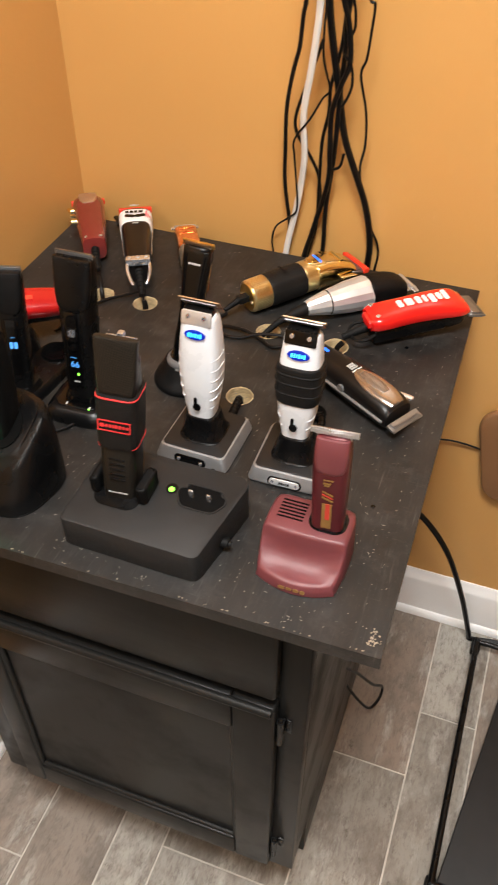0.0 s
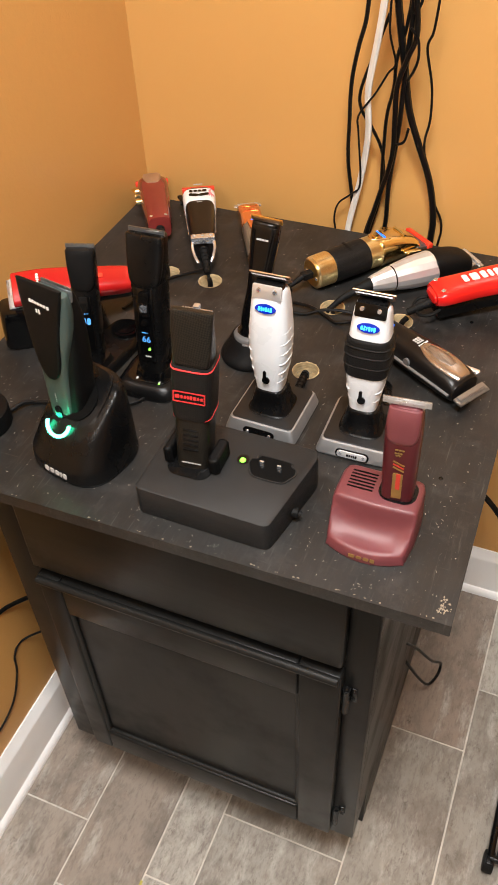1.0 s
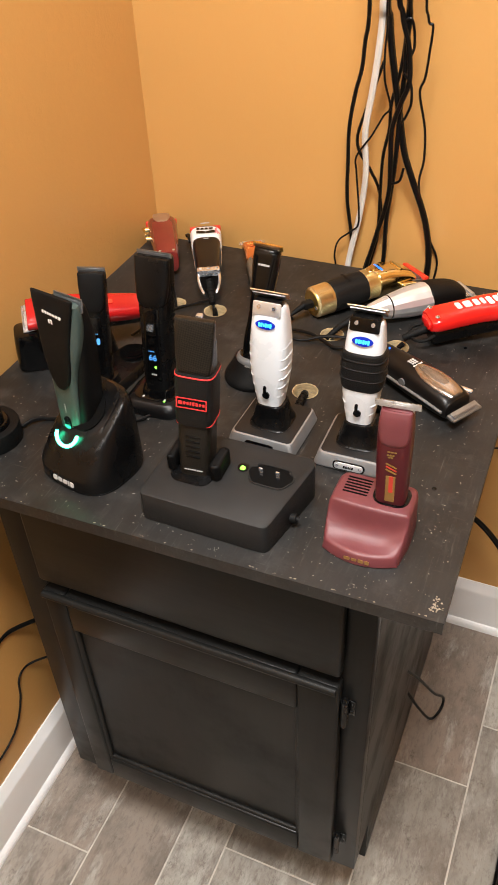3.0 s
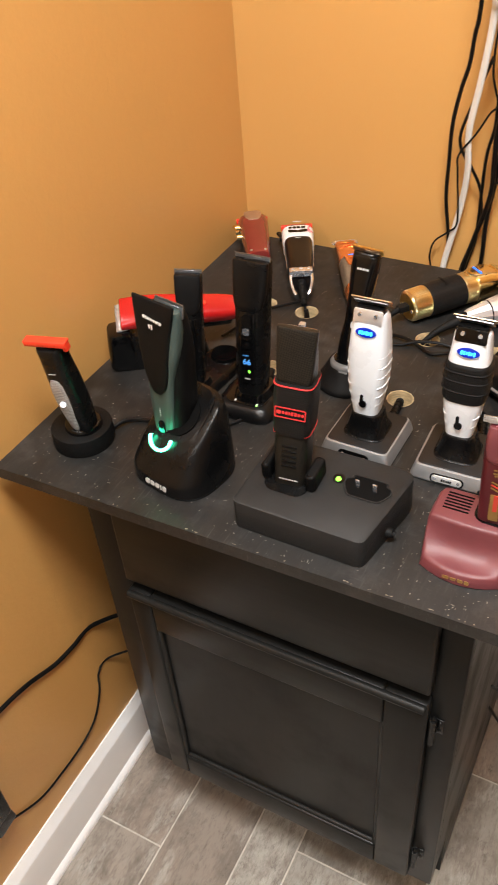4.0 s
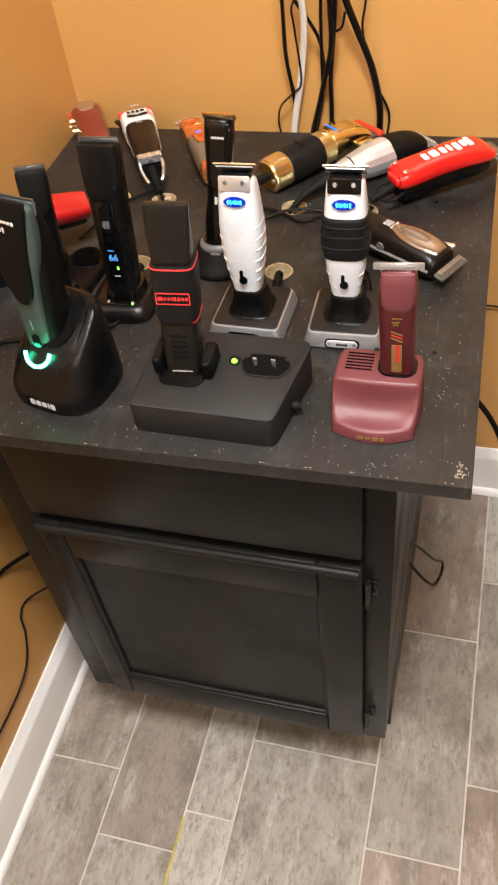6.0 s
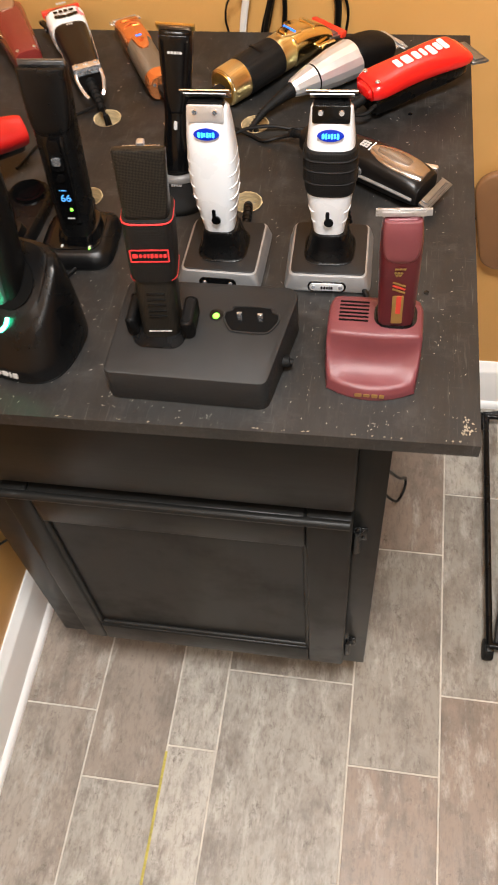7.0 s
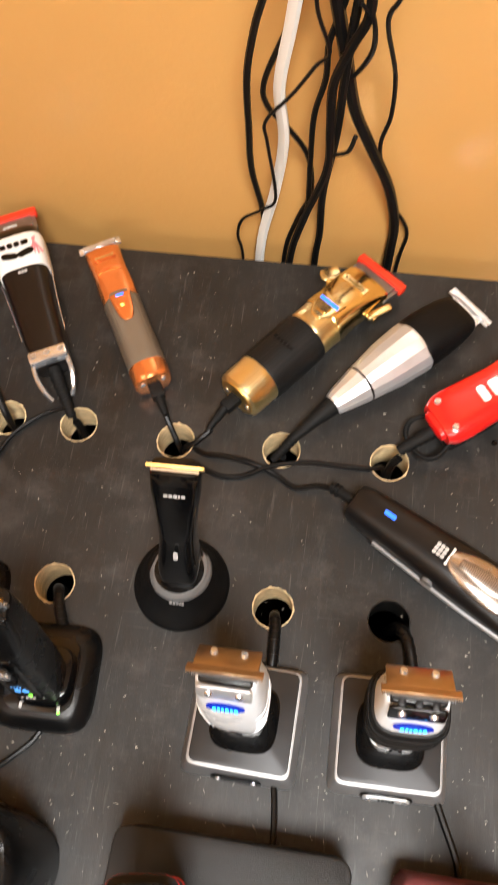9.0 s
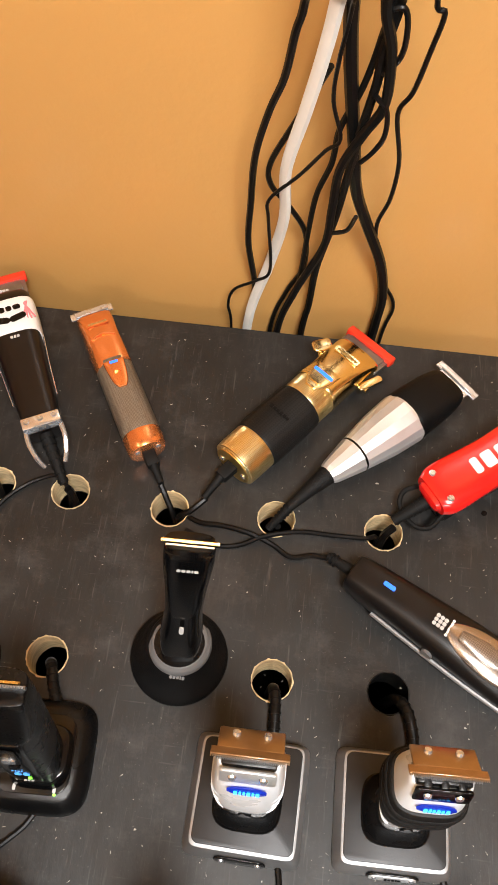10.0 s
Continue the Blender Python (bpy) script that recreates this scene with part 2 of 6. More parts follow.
SILVER = mat("brushed_silver", (0.34, 0.345, 0.35), 0.50, metal=0.8, var=0.08, scale=70, bump=0.06, bscale=800, stretch=(1, 8, 1))
SILVERBRIGHT = mat("satin_silver", (0.84, 0.86, 0.88), 0.36, metal=0.75, var=0.05, scale=70, bump=0.04, bscale=800)
SILVERDARK = mat("grey_metal_plate", (0.036, 0.036, 0.037), 0.42, metal=0.8, var=0.1, scale=60, bump=0.05, bscale=900)
STEEL = mat("blade_steel", (0.68, 0.71, 0.74), 0.28, metal=0.9, var=0.1, scale=120, bump=0.05, bscale=900, stretch=(1, 1, 9))
BLADEGREY = mat("oiled_blade_steel", (0.30, 0.315, 0.33), 0.36, metal=0.9, var=0.15, scale=120, bump=0.05, bscale=900)
COPPERBLADE = mat("bronze_blade_plate", (0.44, 0.32, 0.21), 0.32, metal=1.0, var=0.12, scale=120)
TANPLATE = mat("tan_bronze_plate", (0.46, 0.30, 0.19), 0.34, metal=0.6, var=0.1, scale=80)
BRONZECHROME = mat("bronze_chrome", (0.42, 0.375, 0.335), 0.22, metal=0.9, var=0.06, scale=60, rvar=0.3)
RIDGED = checked("ridged_bronze", (0.22, 0.19, 0.165), (0.40, 0.355, 0.315), 900, 0.30, 0.8, 0.6)
CHROME = mat("chrome", (0.78, 0.83, 0.90), 0.09, metal=0.88, var=0.03, scale=60, rvar=0.5)
GOLD = mat("polished_gold", (1.0, 0.80, 0.42), 0.17, metal=1.0, var=0.05, scale=60, rvar=0.5)
GOLDKNURL = checked("knurled_gold", (0.85, 0.66, 0.30), (1.0, 0.86, 0.50), 900, 0.28, 1.0, 0.7)
GOLDBLADE = mat("gold_blade", (0.95, 0.64, 0.20), 0.30, metal=1.0, var=0.12, scale=200)
COPPER = mat("copper_orange", (0.86, 0.32, 0.11), 0.20, metal=0.85, var=0.08, scale=60, coat=0.3)
TANKNURL = checked("knurled_tan", (0.17, 0.14, 0.105), (0.27, 0.23, 0.175), 1200, 0.42, 0.6, 0.5)
GRIP = checked("checked_black_grip", (0.0035, 0.0035, 0.0036), (0.010, 0.010, 0.010), 650, 0.52, 0, 0.7)
CARBON = checked("carbon_weave", (0.0055, 0.0050, 0.0044), (0.0190, 0.0162, 0.0124), 620, 0.34, 0, 0.25, 0.62)
DIAMOND = checked("diamond_silver", (0.26, 0.27, 0.28), (0.58, 0.60, 0.62), 620, 0.36, 0.6, 0.7)
MAROON = mat("maroon_satin_plastic", (0.135, 0.034, 0.040), 0.40, var=0.12, scale=40, bump=0.15, bscale=1500)
MAROONMET = mat("maroon_metallic_plastic", (0.095, 0.013, 0.018), 0.32, metal=0.3, var=0.1, scale=60, coat=0.1)
MAROONGLOSS = mat("oxblood_gloss_shell", (0.17, 0.022, 0.018), 0.20, var=0.1, scale=40, coat=0.4)
REDGLOSS = mat("red_gloss_shell", (0.72, 0.012, 0.010), 0.15, var=0.05, scale=40, coat=0.6)
REDDARK = mat("deep_red_shell", (0.42, 0.010, 0.010), 0.22, var=0.06, scale=40, coat=0.3)
REDGUARD = mat("red_guard_plastic", (0.78, 0.045, 0.018), 0.38, var=0.08, scale=60)
REDTHREAD = mat("red_stitching", (0.70, 0.035, 0.035), 0.6, var=0.2, scale=700, bump=0.5, bscale=1500)
PAPERWHITE = mat("white_print", (0.82, 0.81, 0.78), 0.5, var=0.04, scale=100)
PINK = mat("pink_print", (0.70, 0.22, 0.24), 0.5, var=0.05, scale=100)
PALEGREY = mat("pale_grey_print", (0.50, 0.50, 0.49), 0.4, var=0.05, scale=100)
GOLDPRINT = mat("gold_print", (0.36, 0.23, 0.07), 0.38, metal=0.5, var=0.15, scale=120)
REDPRINT = mat("red_print", (0.55, 0.05, 0.03), 0.4, var=0.1, scale=100)
SLATE = mat("slate_green_plastic", (0.050, 0.078, 0.072), 0.40, var=0.1, scale=40, coat=0.1)
GREYRING = mat("grey_ring_plastic", (0.12, 0.12, 0.12), 0.40, var=0.1, scale=60)
BLUEGLOW = mat("blue_lit_badge", (0.004, 0.012, 0.11), 0.12, emit=(0.0, 0.045, 0.9), power=0.5)
BLUEMARK = mat("pale_blue_lit_mark", (0.05, 0.2, 0.6), 0.3, emit=(0.03, 0.50, 1.0), power=3.0)
BLUELED = mat("blue_lamp", (0.02, 0.1, 0.6), 0.2, emit=(0.02, 0.16, 1.0), power=2.0)
DIGITS = mat("blue_digits", (0.05, 0.2, 0.5), 0.3, emit=(0.10, 0.40, 1.0), power=1.0)
GREENLED = mat("green_lamp", (0.2, 0.7, 0.1), 0.3, emit=(0.22, 1.0, 0.04), power=2.5)
TEALGLOW = mat("teal_lit_ring", (0.1, 0.6, 0.4), 0.3, emit=(0.04, 1.0, 0.45), power=26.0)
WHITELED = mat("white_lamp", (0.9, 0.9, 0.9), 0.3, emit=(0.9, 0.95, 1.0), power=3.0)
PANEL = mat("lamp_diffuser", (0.9, 0.88, 0.84), 0.4, emit=(1.0, 0.97, 0.93), power=6.0)
BROWNPLASTIC = mat("brown_plastic", (0.27, 0.13, 0.055), 0.45, var=0.1, scale=20)
YELLOW = mat("yellow_chalk_line", (0.42, 0.36, 0.08), 0.8, var=0.3, scale=200)


# ---- mesh helpers ----
def part(name, bm, material, parent=None, label="", sharp=38):
    me = bpy.data.meshes.new(name)
    bmesh.ops.recalc_face_normals(bm, faces=bm.faces)
    bm.to_mesh(me)
    bm.free()
    me.polygons.foreach_set("use_smooth", [True] * len(me.polygons))
    me.set_sharp_from_angle(angle=radians(sharp))
    me.materials.append(material)
    ob = new(name, me)
    ob.parent = parent
    if label:
        ob["label"] = label
    return ob


def thing(name, m, label, category, group=""):
    ob = new(name)
    ob.matrix_basis = m
    ob.empty_display_size = 0.02
    return tagged(ob, label, category, group)


def axes_at(origin, ahead, face):
    """A pose whose z runs along ahead and whose -y looks towards face."""
    z = Vector(ahead).normalized()
    y = -(Vector(face) - z * Vector(face).dot(z)).normalized()
    x = y.cross(z)
    m = Matrix((x, y, z)).transposed().to_4x4()
    m.translation = origin
    return m


def spline(keys, steps):
    """Catmull-Rom through rows of numbers."""
    k = [np.array(r, float) for r in keys]
    k = [2 * k[0] - k[1], *k, 2 * k[-1] - k[-2]]
    out = []
    for i in range(1, len(k) - 2):
        for s in range(steps):
            u = s / steps
            out.append(0.5 * (2 * k[i] + (k[i + 1] - k[i - 1]) * u + (2 * k[i - 1] - 5 * k[i] + 4 * k[i + 1] - k[i + 2]) * u * u + (3 * k[i] - k[i - 1] - 3 * k[i + 1] + k[i + 2]) * u ** 3))
    return [*out, k[-2]]


def loft(secs, p=4.0, n=28):
    """Closed body from rows (z, half x, half y, centre x, centre y) of rounded sections."""
    bm = bmesh.new()
    rings = []
    for z, hx, hy, cx, cy in secs:
        ring = []
        for i in range(n):
            a = 2 * math.pi * (i + 0.5) / n
            c, s = math.cos(a), math.sin(a)
            ring.append(bm.verts.new((cx + hx * math.copysign(abs(c) ** (2 / p), c), cy + hy * math.copysign(abs(s) ** (2 / p), s), z)))
        rings.append(ring)
    for a, b in zip(rings, rings[1:]):
        for i in range(n):
            bm.faces.new((a[i], a[(i + 1) % n], b[(i + 1) % n], b[i]))
    bm.faces.new(rings[0][::-1])
    bm.faces.new(rings[-1])
    return bm


def body(keys, p=4.0, n=28, steps=4, r=0.002):
    """A smooth body through key sections, with rounded ends."""
    rows = spline([(*k, 0, 0)[:5] if len(k) < 5 else k for k in keys], steps)
    (z0, a0, b0, cx0, cy0), (z1, a1, b1, cx1, cy1) = rows[0], rows[-1]
    first = [(z0, a0 - r, b0 - r, cx0, cy0), (z0 + 0.3 * r, a0 - 0.3 * r, b0 - 0.3 * r, cx0, cy0), (z0 + r, a0, b0, cx0, cy0)]
    last = [(z1 - r, a1, b1, cx1, cy1), (z1 - 0.3 * r, a1 - 0.3 * r, b1 - 0.3 * r, cx1, cy1), (z1, a1 - r, b1 - r, cx1, cy1)]
    return loft([*first, *[q for q in rows[1:-1] if z0 + r < q[0] < z1 - r], *last], p, n)


def box(x0, x1, y0, y1, z0, z1, bev=0.0015, seg=2):
    bm = bmesh.new()
    bmesh.ops.create_cube(bm, size=1)
    bm.transform(Matrix.Translation(((x0 + x1) / 2, (y0 + y1) / 2, (z0 + z1) / 2)) @ Matrix.Diagonal((abs(x1 - x0), abs(y1 - y0), abs(z1 - z0), 1)))
    if bev:
        bmesh.ops.bevel(bm, geom=bm.edges[:], offset=bev, segments=seg, affect="EDGES", profile=0.5)
    return bm


def rod(p0, p1, r, r2=None, n=20, bev=0.0):
    bm = bmesh.new()
    d = Vector(p1) - Vector(p0)
    bmesh.ops.create_cone(bm, cap_ends=True, segments=n, radius1=r, radius2=r if r2 is None else r2, depth=d.length)
    if bev:
        bmesh.ops.bevel(bm, geom=[e for e in bm.edges if len(e.link_faces) == 2 and max(len(f.verts) for f in e.link_faces) > 4], offset=bev, segments=2, affect="EDGES", profile=0.5)
    bm.transform(Matrix.Translation((Vector(p0) + Vector(p1)) / 2) @ d.to_track_quat("Z", "Y").to_matrix().to_4x4())
    return bm


def tube(pts, r, n=8, steps=6, flat=1.0):
    """A cord of radius r along a smooth line."""
    line = [Vector(q) for q in spline(pts, steps)]
    bm = bmesh.new()
    rings, up = [], Vector((0.13, 0.2, 0.97))
    for i, q in enumerate(line):
        t = (line[min(i + 1, len(line) - 1)] - line[max(i - 1, 0)]).normalized()
        side = t.cross(up)
        if side.length < 0.05:
            side = t.cross(Vector((1, 0, 0)))
        side.normalize()
        up = side.cross(t)
        rings.append([bm.verts.new(q + side * (r * math.cos(2 * math.pi * k / n)) + up * (flat * r * math.sin(2 * math.pi * k / n))) for k in range(n)])
    for a, b in zip(rings, rings[1:]):
        for k in range(n):
            bm.faces.new((a[k], a[(k + 1) % n], b[(k + 1) % n], b[k]))
    bm.faces.new(rings[0][::-1])
    bm.faces.new(rings[-1])
    return bm


def prism(outline, z0, z1, bev=0.0, seg=3, top_only=False):
    """An upright solid over a flat outline, rounded along its edges."""
    bm = bmesh.new()
    f = bm.faces.new([bm.verts.new((x, y, z0)) for x, y in outline])
    up = bmesh.ops.extrude_face_region(bm, geom=[f])
    bmesh.ops.translate(bm, verts=[v for v in up["geom"] if isinstance(v, bmesh.types.BMVert)], vec=(0, 0, z1 - z0))
    if bev:
        edges = [e for e in bm.edges if not top_only or all(abs(v.co.z - z1) < 1e-6 for v in e.verts)]
        bmesh.ops.bevel(bm, geom=edges, offset=bev, segments=seg, affect="EDGES", profile=0.5)
    return bm


def rounded(w, d, r, n=6, cx=0.0, cy=0.0):
    """Outline of a rectangle with rounded corners."""
    return [(cx + sx * (w / 2 - r) + r * math.cos(a), cy + sy * (d / 2 - r) + r * math.sin(a)) for sx, sy, q in ((1, 1, 0), (-1, 1, 1), (-1, -1, 2), (1, -1, 3)) for a in [math.pi / 2 * (q + k / n) for k in range(n + 1)]]


def filleted(corners, radii, n=5):
    """A flat outline whose corners are rounded, each by its own radius."""
    out = []
    for i, r in enumerate(radii):
        p, a, b = (Vector(corners[k % len(corners)]) for k in (i, i - 1, i + 1))
        u, v = (a - p).normalized(), (b - p).normalized()
        reach = r / math.tan(u.angle(v) / 2)
        s, e = p + u * reach, p + v * reach
        out += [tuple(s * (1 - k / n) ** 2 + p * 2 * (k / n) * (1 - k / n) + e * (k / n) ** 2) for k in range(n + 1)]
    return out


def merged(*bms):
    """Several pieces of one part as one mesh."""
    out = bmesh.new()
    for b in bms:
        me = bpy.data.meshes.new("piece")
        b.to_mesh(me)
        b.free()
        out.from_mesh(me)
        bpy.data.meshes.remove(me)
    return out


def moved(bm, m):
    bm.transform(m)
    return bm


def comb_blade(w, depth, th, teeth, tooth=0.004):
    """A cutting plate in the xz plane with a row of teeth along its upper edge."""
    pieces = [box(-w / 2, w / 2, -th / 2, th / 2, -depth, 0, 0.0003, 1)]
    step = w / teeth
    for k in range(teeth):
        x = -w / 2 + (k + 0.5) * step
        pieces.append(box(x - step * 0.28, x + step * 0.28, -th / 2, th / 2 - th * 0.3, -0.0002, tooth, 0))
    return merged(*pieces)


def sticker(w, h, r=0.001, th=0.0004, at=(0, 0, 0), rot=0.0):
    """A thin printed patch that faces -y, at a place of its own."""
    bm = prism(rounded(w, h, min(r, w * 0.49, h * 0.49), 3), 0, th)
    return moved(bm, Matrix.Translation(at) @ pose(0, 0, 0, 90, 0, 0) @ pose(0, 0, 0, 0, 0, rot))


def screw(name, at, r, material, parent, direction=(0, -1, 0)):
    d = Vector(direction) * 0.0012
    return part(name, rod(Vector(at), Vector(at) + d, r, r * 0.75, 12), material, parent)


def lettering(text, size, material, parent, at, m=None, name="digits"):
    """Raised characters facing -y."""
    cu = bpy.data.curves.new(name, "FONT")
    cu.body, cu.size, cu.align_x, cu.align_y, cu.extrude = text, size, "CENTER", "CENTER", 0.0002
    tmp = new(name + "_source", cu)
    me = bpy.data.meshes.new_from_object(tmp.evaluated_get(bpy.context.evaluated_depsgraph_get()))
    bpy.data.objects.remove(tmp)
    me.transform(Matrix.Translation(at) @ (m or Matrix.Identity(4)) @ pose(0, 0, 0, 90, 0, 0))
    me.materials.clear()
    me.materials.append(material)
    me.name = name
    ob = new(name, me)
    ob.parent = parent
    return ob


def bars(name, widths, h, gap, at, material, parent, m=None):
    """A row of plain bars where writing cannot be given, facing -y."""
    total = sum(widths) + gap * (len(widths) - 1)
    x, pieces = -total / 2, []
    for w in widths:
        pieces.append(sticker(w, h * (0.86 + 0.14 * math.sin(x * 4000)), h * 0.25, 0.0004, (x + w / 2, 0, 0)))
        x += w + gap
    return part(name, moved(merged(*pieces), Matrix.Translation(at) @ (m or Matrix.Identity(4))), material, parent)


# ---- room ----
X0, Y0 = -0.012, 0.045
XR, YF = 3.4, -4.2


def slab(name, x0, x1, y0, y1, z0, z1, material, label, category):
    return tagged(part(name, box(x0, x1, y0, y1, z0, z1, 0), material), label, category, kind="structure")


slab("wall_north", X0 - 0.1, XR + 0.1, Y0, Y0 + 0.1, 0, CEIL, WALL, "orange painted wall behind the black cabinet", "wall")
slab("wall_west", X0 - 0.1, X0, YF - 0.1, Y0, 0, CEIL, WALL, "orange painted wall with faint roller marks", "wall")
slab("wall_east", XR, XR + 0.1, YF - 0.1, Y0, 0, CEIL, WALL, "plain orange painted wall", "wall")
slab("wall_south", X0, XR, YF - 0.1, YF, 0, CEIL, CEILING, "plain off-white painted wall", "wall")
slab("ceiling", X0 - 0.1, XR + 0.1, YF - 0.1, Y0 + 0.1, CEIL, CEIL + 0.08, CEILING, "plain white ceiling", "ceiling")
floor = slab("floor", X0 - 0.1, XR + 0.1, YF - 0.1, Y0 + 0.1, -0.1, -0.0016, GROUT, "floor of grey-brown wood-look tiles with pale grout", "floor")


def baseboard(name, length, m, label):
    """White board with a rounded bead on top and a quarter-round shoe at its foot."""
    prof = [(0, 0), (0.020, 0), (0.020, 0.006), (0.0165, 0.013), (0.012, 0.016), (0.012, 0.098), (0.0105, 0.106), (0.006, 0.1105), (0.005, 0.118), (0.002, 0.122), (0, 0.122)]
    bm = bmesh.new()
    a, b = ([bm.verts.new((x, d, z)) for d, z in prof] for x in (0, length))
    for i in range(len(prof)):
        j = (i + 1) % len(prof)
        bm.faces.new((a[i], a[j], b[j], b[i]))
    bm.faces.new(a[::-1])
    bm.faces.new(b)
    bm.transform(m)
    return tagged(part(name, bm, TRIM), label, "baseboard", kind="structure")


baseboard("baseboard_north", XR - X0, pose(XR, Y0, 0, 0, 0, 180), "white painted baseboard along the orange wall")
baseboard("baseboard_west", Y0 - YF - 0.021, pose(X0, Y0 - 0.021, 0, 0, 0, -90), "white painted baseboard with a dusty top edge")
for lx, ly, size, watts in LAMPS:
    lt = thing("ceiling_light", pose(lx, ly, CEIL), "square white flush ceiling light panel", "ceiling light", "ceiling lights")
    s = size / 2 + 0.02
    part("frame", merged(box(-s, s, s - 0.02, s, -0.03, 0), box(-s, s, -s, -s + 0.02, -0.03, 0), box(-s, -s + 0.02, -s + 0.02, s - 0.02, -0.03, 0), box(s - 0.02, s, -s + 0.02, s - 0.02, -0.03, 0)), TRIM, lt)
    part("diffuser", box(-s + 0.02, s - 0.02, -s + 0.02, s - 0.02, -0.012, -0.002, 0), PANEL, lt)

# ---- cabinet ----
H, TH = 0.778, 0.016
CX0, CX1, CY0, CY1 = 0.080, 0.551, -0.560, -0.03
cab = thing("cabinet", pose(0, 0, 0), "black painted wooden base cabinet with one panelled door", "cabinet")


def side_outline(x):
    """Cabinet side with the notch of the toe space."""
    prof = [(CY0 + 0.019, H - TH), (CY0 + 0.019, 0.118), (CY0 + 0.075, 0.118), (CY0 + 0.075, 0), (CY1, 0), (CY1, H - TH)]
    return moved(prism(prof, 0, 0.016), Matrix(((0, 0, 1, x), (1, 0, 0, 0), (0, 1, 0, 0), (0, 0, 0, 1))))


part("side_panel", side_outline(CX0), CABPAINT, cab)
part("side_panel", side_outline(CX1 - 0.016), CABPAINT, cab)
part("back_panel", box(CX0 + 0.016, CX1 - 0.016, CY1 - 0.008, CY1, 0.10, H - TH, 0), CABPAINT, cab)
part("bottom_panel", box(CX0 + 0.016, CX1 - 0.016, CY0 + 0.019, CY1 - 0.008, 0.12, 0.134, 0), CABPAINT_H, cab)
part("toe_kick", box(CX0 + 0.016, CX1 - 0.016, CY0 + 0.075, CY0 + 0.09, 0.0, 0.118, 0), CABPAINT_H, cab)
for a, b in ((CX0, CX0 + 0.045), (CX1 - 0.045, CX1)):
    part("face_stile", box(a, b, CY0, CY0 + 0.019, 0.118, H - TH, 0.0012), CABPAINT, cab)
for a, b in ((0.118, 0.166), (0.584, 0.612), (0.728, H - TH)):
    part("face_rail", box(CX0 + 0.045, CX1 - 0.045, CY0 + 0.0005, CY0 + 0.0185, a, b, 0.0008), CABPAINT_H, cab)
DX0, DX1 = 0.130, 0.520
part("drawer_front", box(DX0, DX1, CY0 - 0.018, CY0 - 0.0005, 0.608, 0.738, 0.004, 3), CABPAINT_H, cab)
DZ0, DZ1, PX0, PX1, PZ0, PZ1 = 0.152, 0.590, 0.162, 0.470, 0.203, 0.522
FY = CY0 - 0.019
door = part("door", box(PX0 - 0.008, PX1 + 0.008, FY + 0.009, CY0 - 0.001, PZ0 - 0.008, PZ1 + 0.008, 0), CABPAINT, cab)


def rail(name, x0, x1, z0, z1, material):
    return part(name, box(x0, x1, FY, CY0 - 0.001, z0, z1, 0.0035, 3), material, door)


rail("stile", DX0, PX0, DZ0, DZ1, CABPAINT)
rail("stile", PX1, DX1, DZ0, DZ1, CABPAINT)
rail("rail", PX0, PX1, DZ0, PZ0, CABPAINT_H)
rail("rail", PX0, PX1, PZ1, DZ1, CABPAINT_H)
for p0, p1 in (((PX0, PZ0), (PX1, PZ0)), ((PX0, PZ1), (PX1, PZ1)), ((PX0, PZ0), (PX0, PZ1)), ((PX1, PZ0), (PX1, PZ1))):
    part("panel_bead", rod((p0[0], FY + 0.0075, p0[1]), (p1[0], FY + 0.0075, p1[1]), 0.0048, n=10), CABPAINT, door)
part("top_bead", rod((DX0 + 0.003, FY - 0.0015, DZ1 - 0.004), (DX1 - 0.003, FY - 0.0015, DZ1 - 0.004), 0.0055, n=12), CABPAINT_H, door)
for z in (0.535, 0.205):
    hinge = part("hinge", merged(rod((DX1 + 0.005, FY + 0.008, z - 0.024), (DX1 + 0.005, FY + 0.008, z + 0.024), 0.0045, n=12), rod((DX1 + 0.005, FY + 0.008, z + 0.024), (DX1 + 0.005, FY + 0.008, z + 0.031), 0.003, 0.001, 10), rod((DX1 + 0.005, FY + 0.008, z - 0.031), (DX1 + 0.005, FY + 0.008, z - 0.024), 0.001, 0.003, 10)), BLACK, cab, "black painted butt hinge")
    part("hinge_leaf", box(DX1 + 0.006, DX1 + 0.016, CY0 - 0.0022, CY0 - 0.0002, z - 0.014, z + 0.014, 0.0008), BLACK, hinge)
    for dz in (-0.012, 0.012):
        screw("screw", (DX1 + 0.0118, CY0 - 0.0022, z + dz * 0.6), 0.0022, BLACK, hinge)

# ---- plywood top with drilled holes ----
TX0, TX1, TY0, TY1 = 0.004, 0.619, -0.609, 0.003
HOLES = [(0.136, -0.182), (0.199, -0.181), (0.284, -0.186), (0.373, -0.184), (0.462, -0.185), (0.211, -0.318), (0.383, -0.315), (0.471, -0.314)]
HR = 0.0162


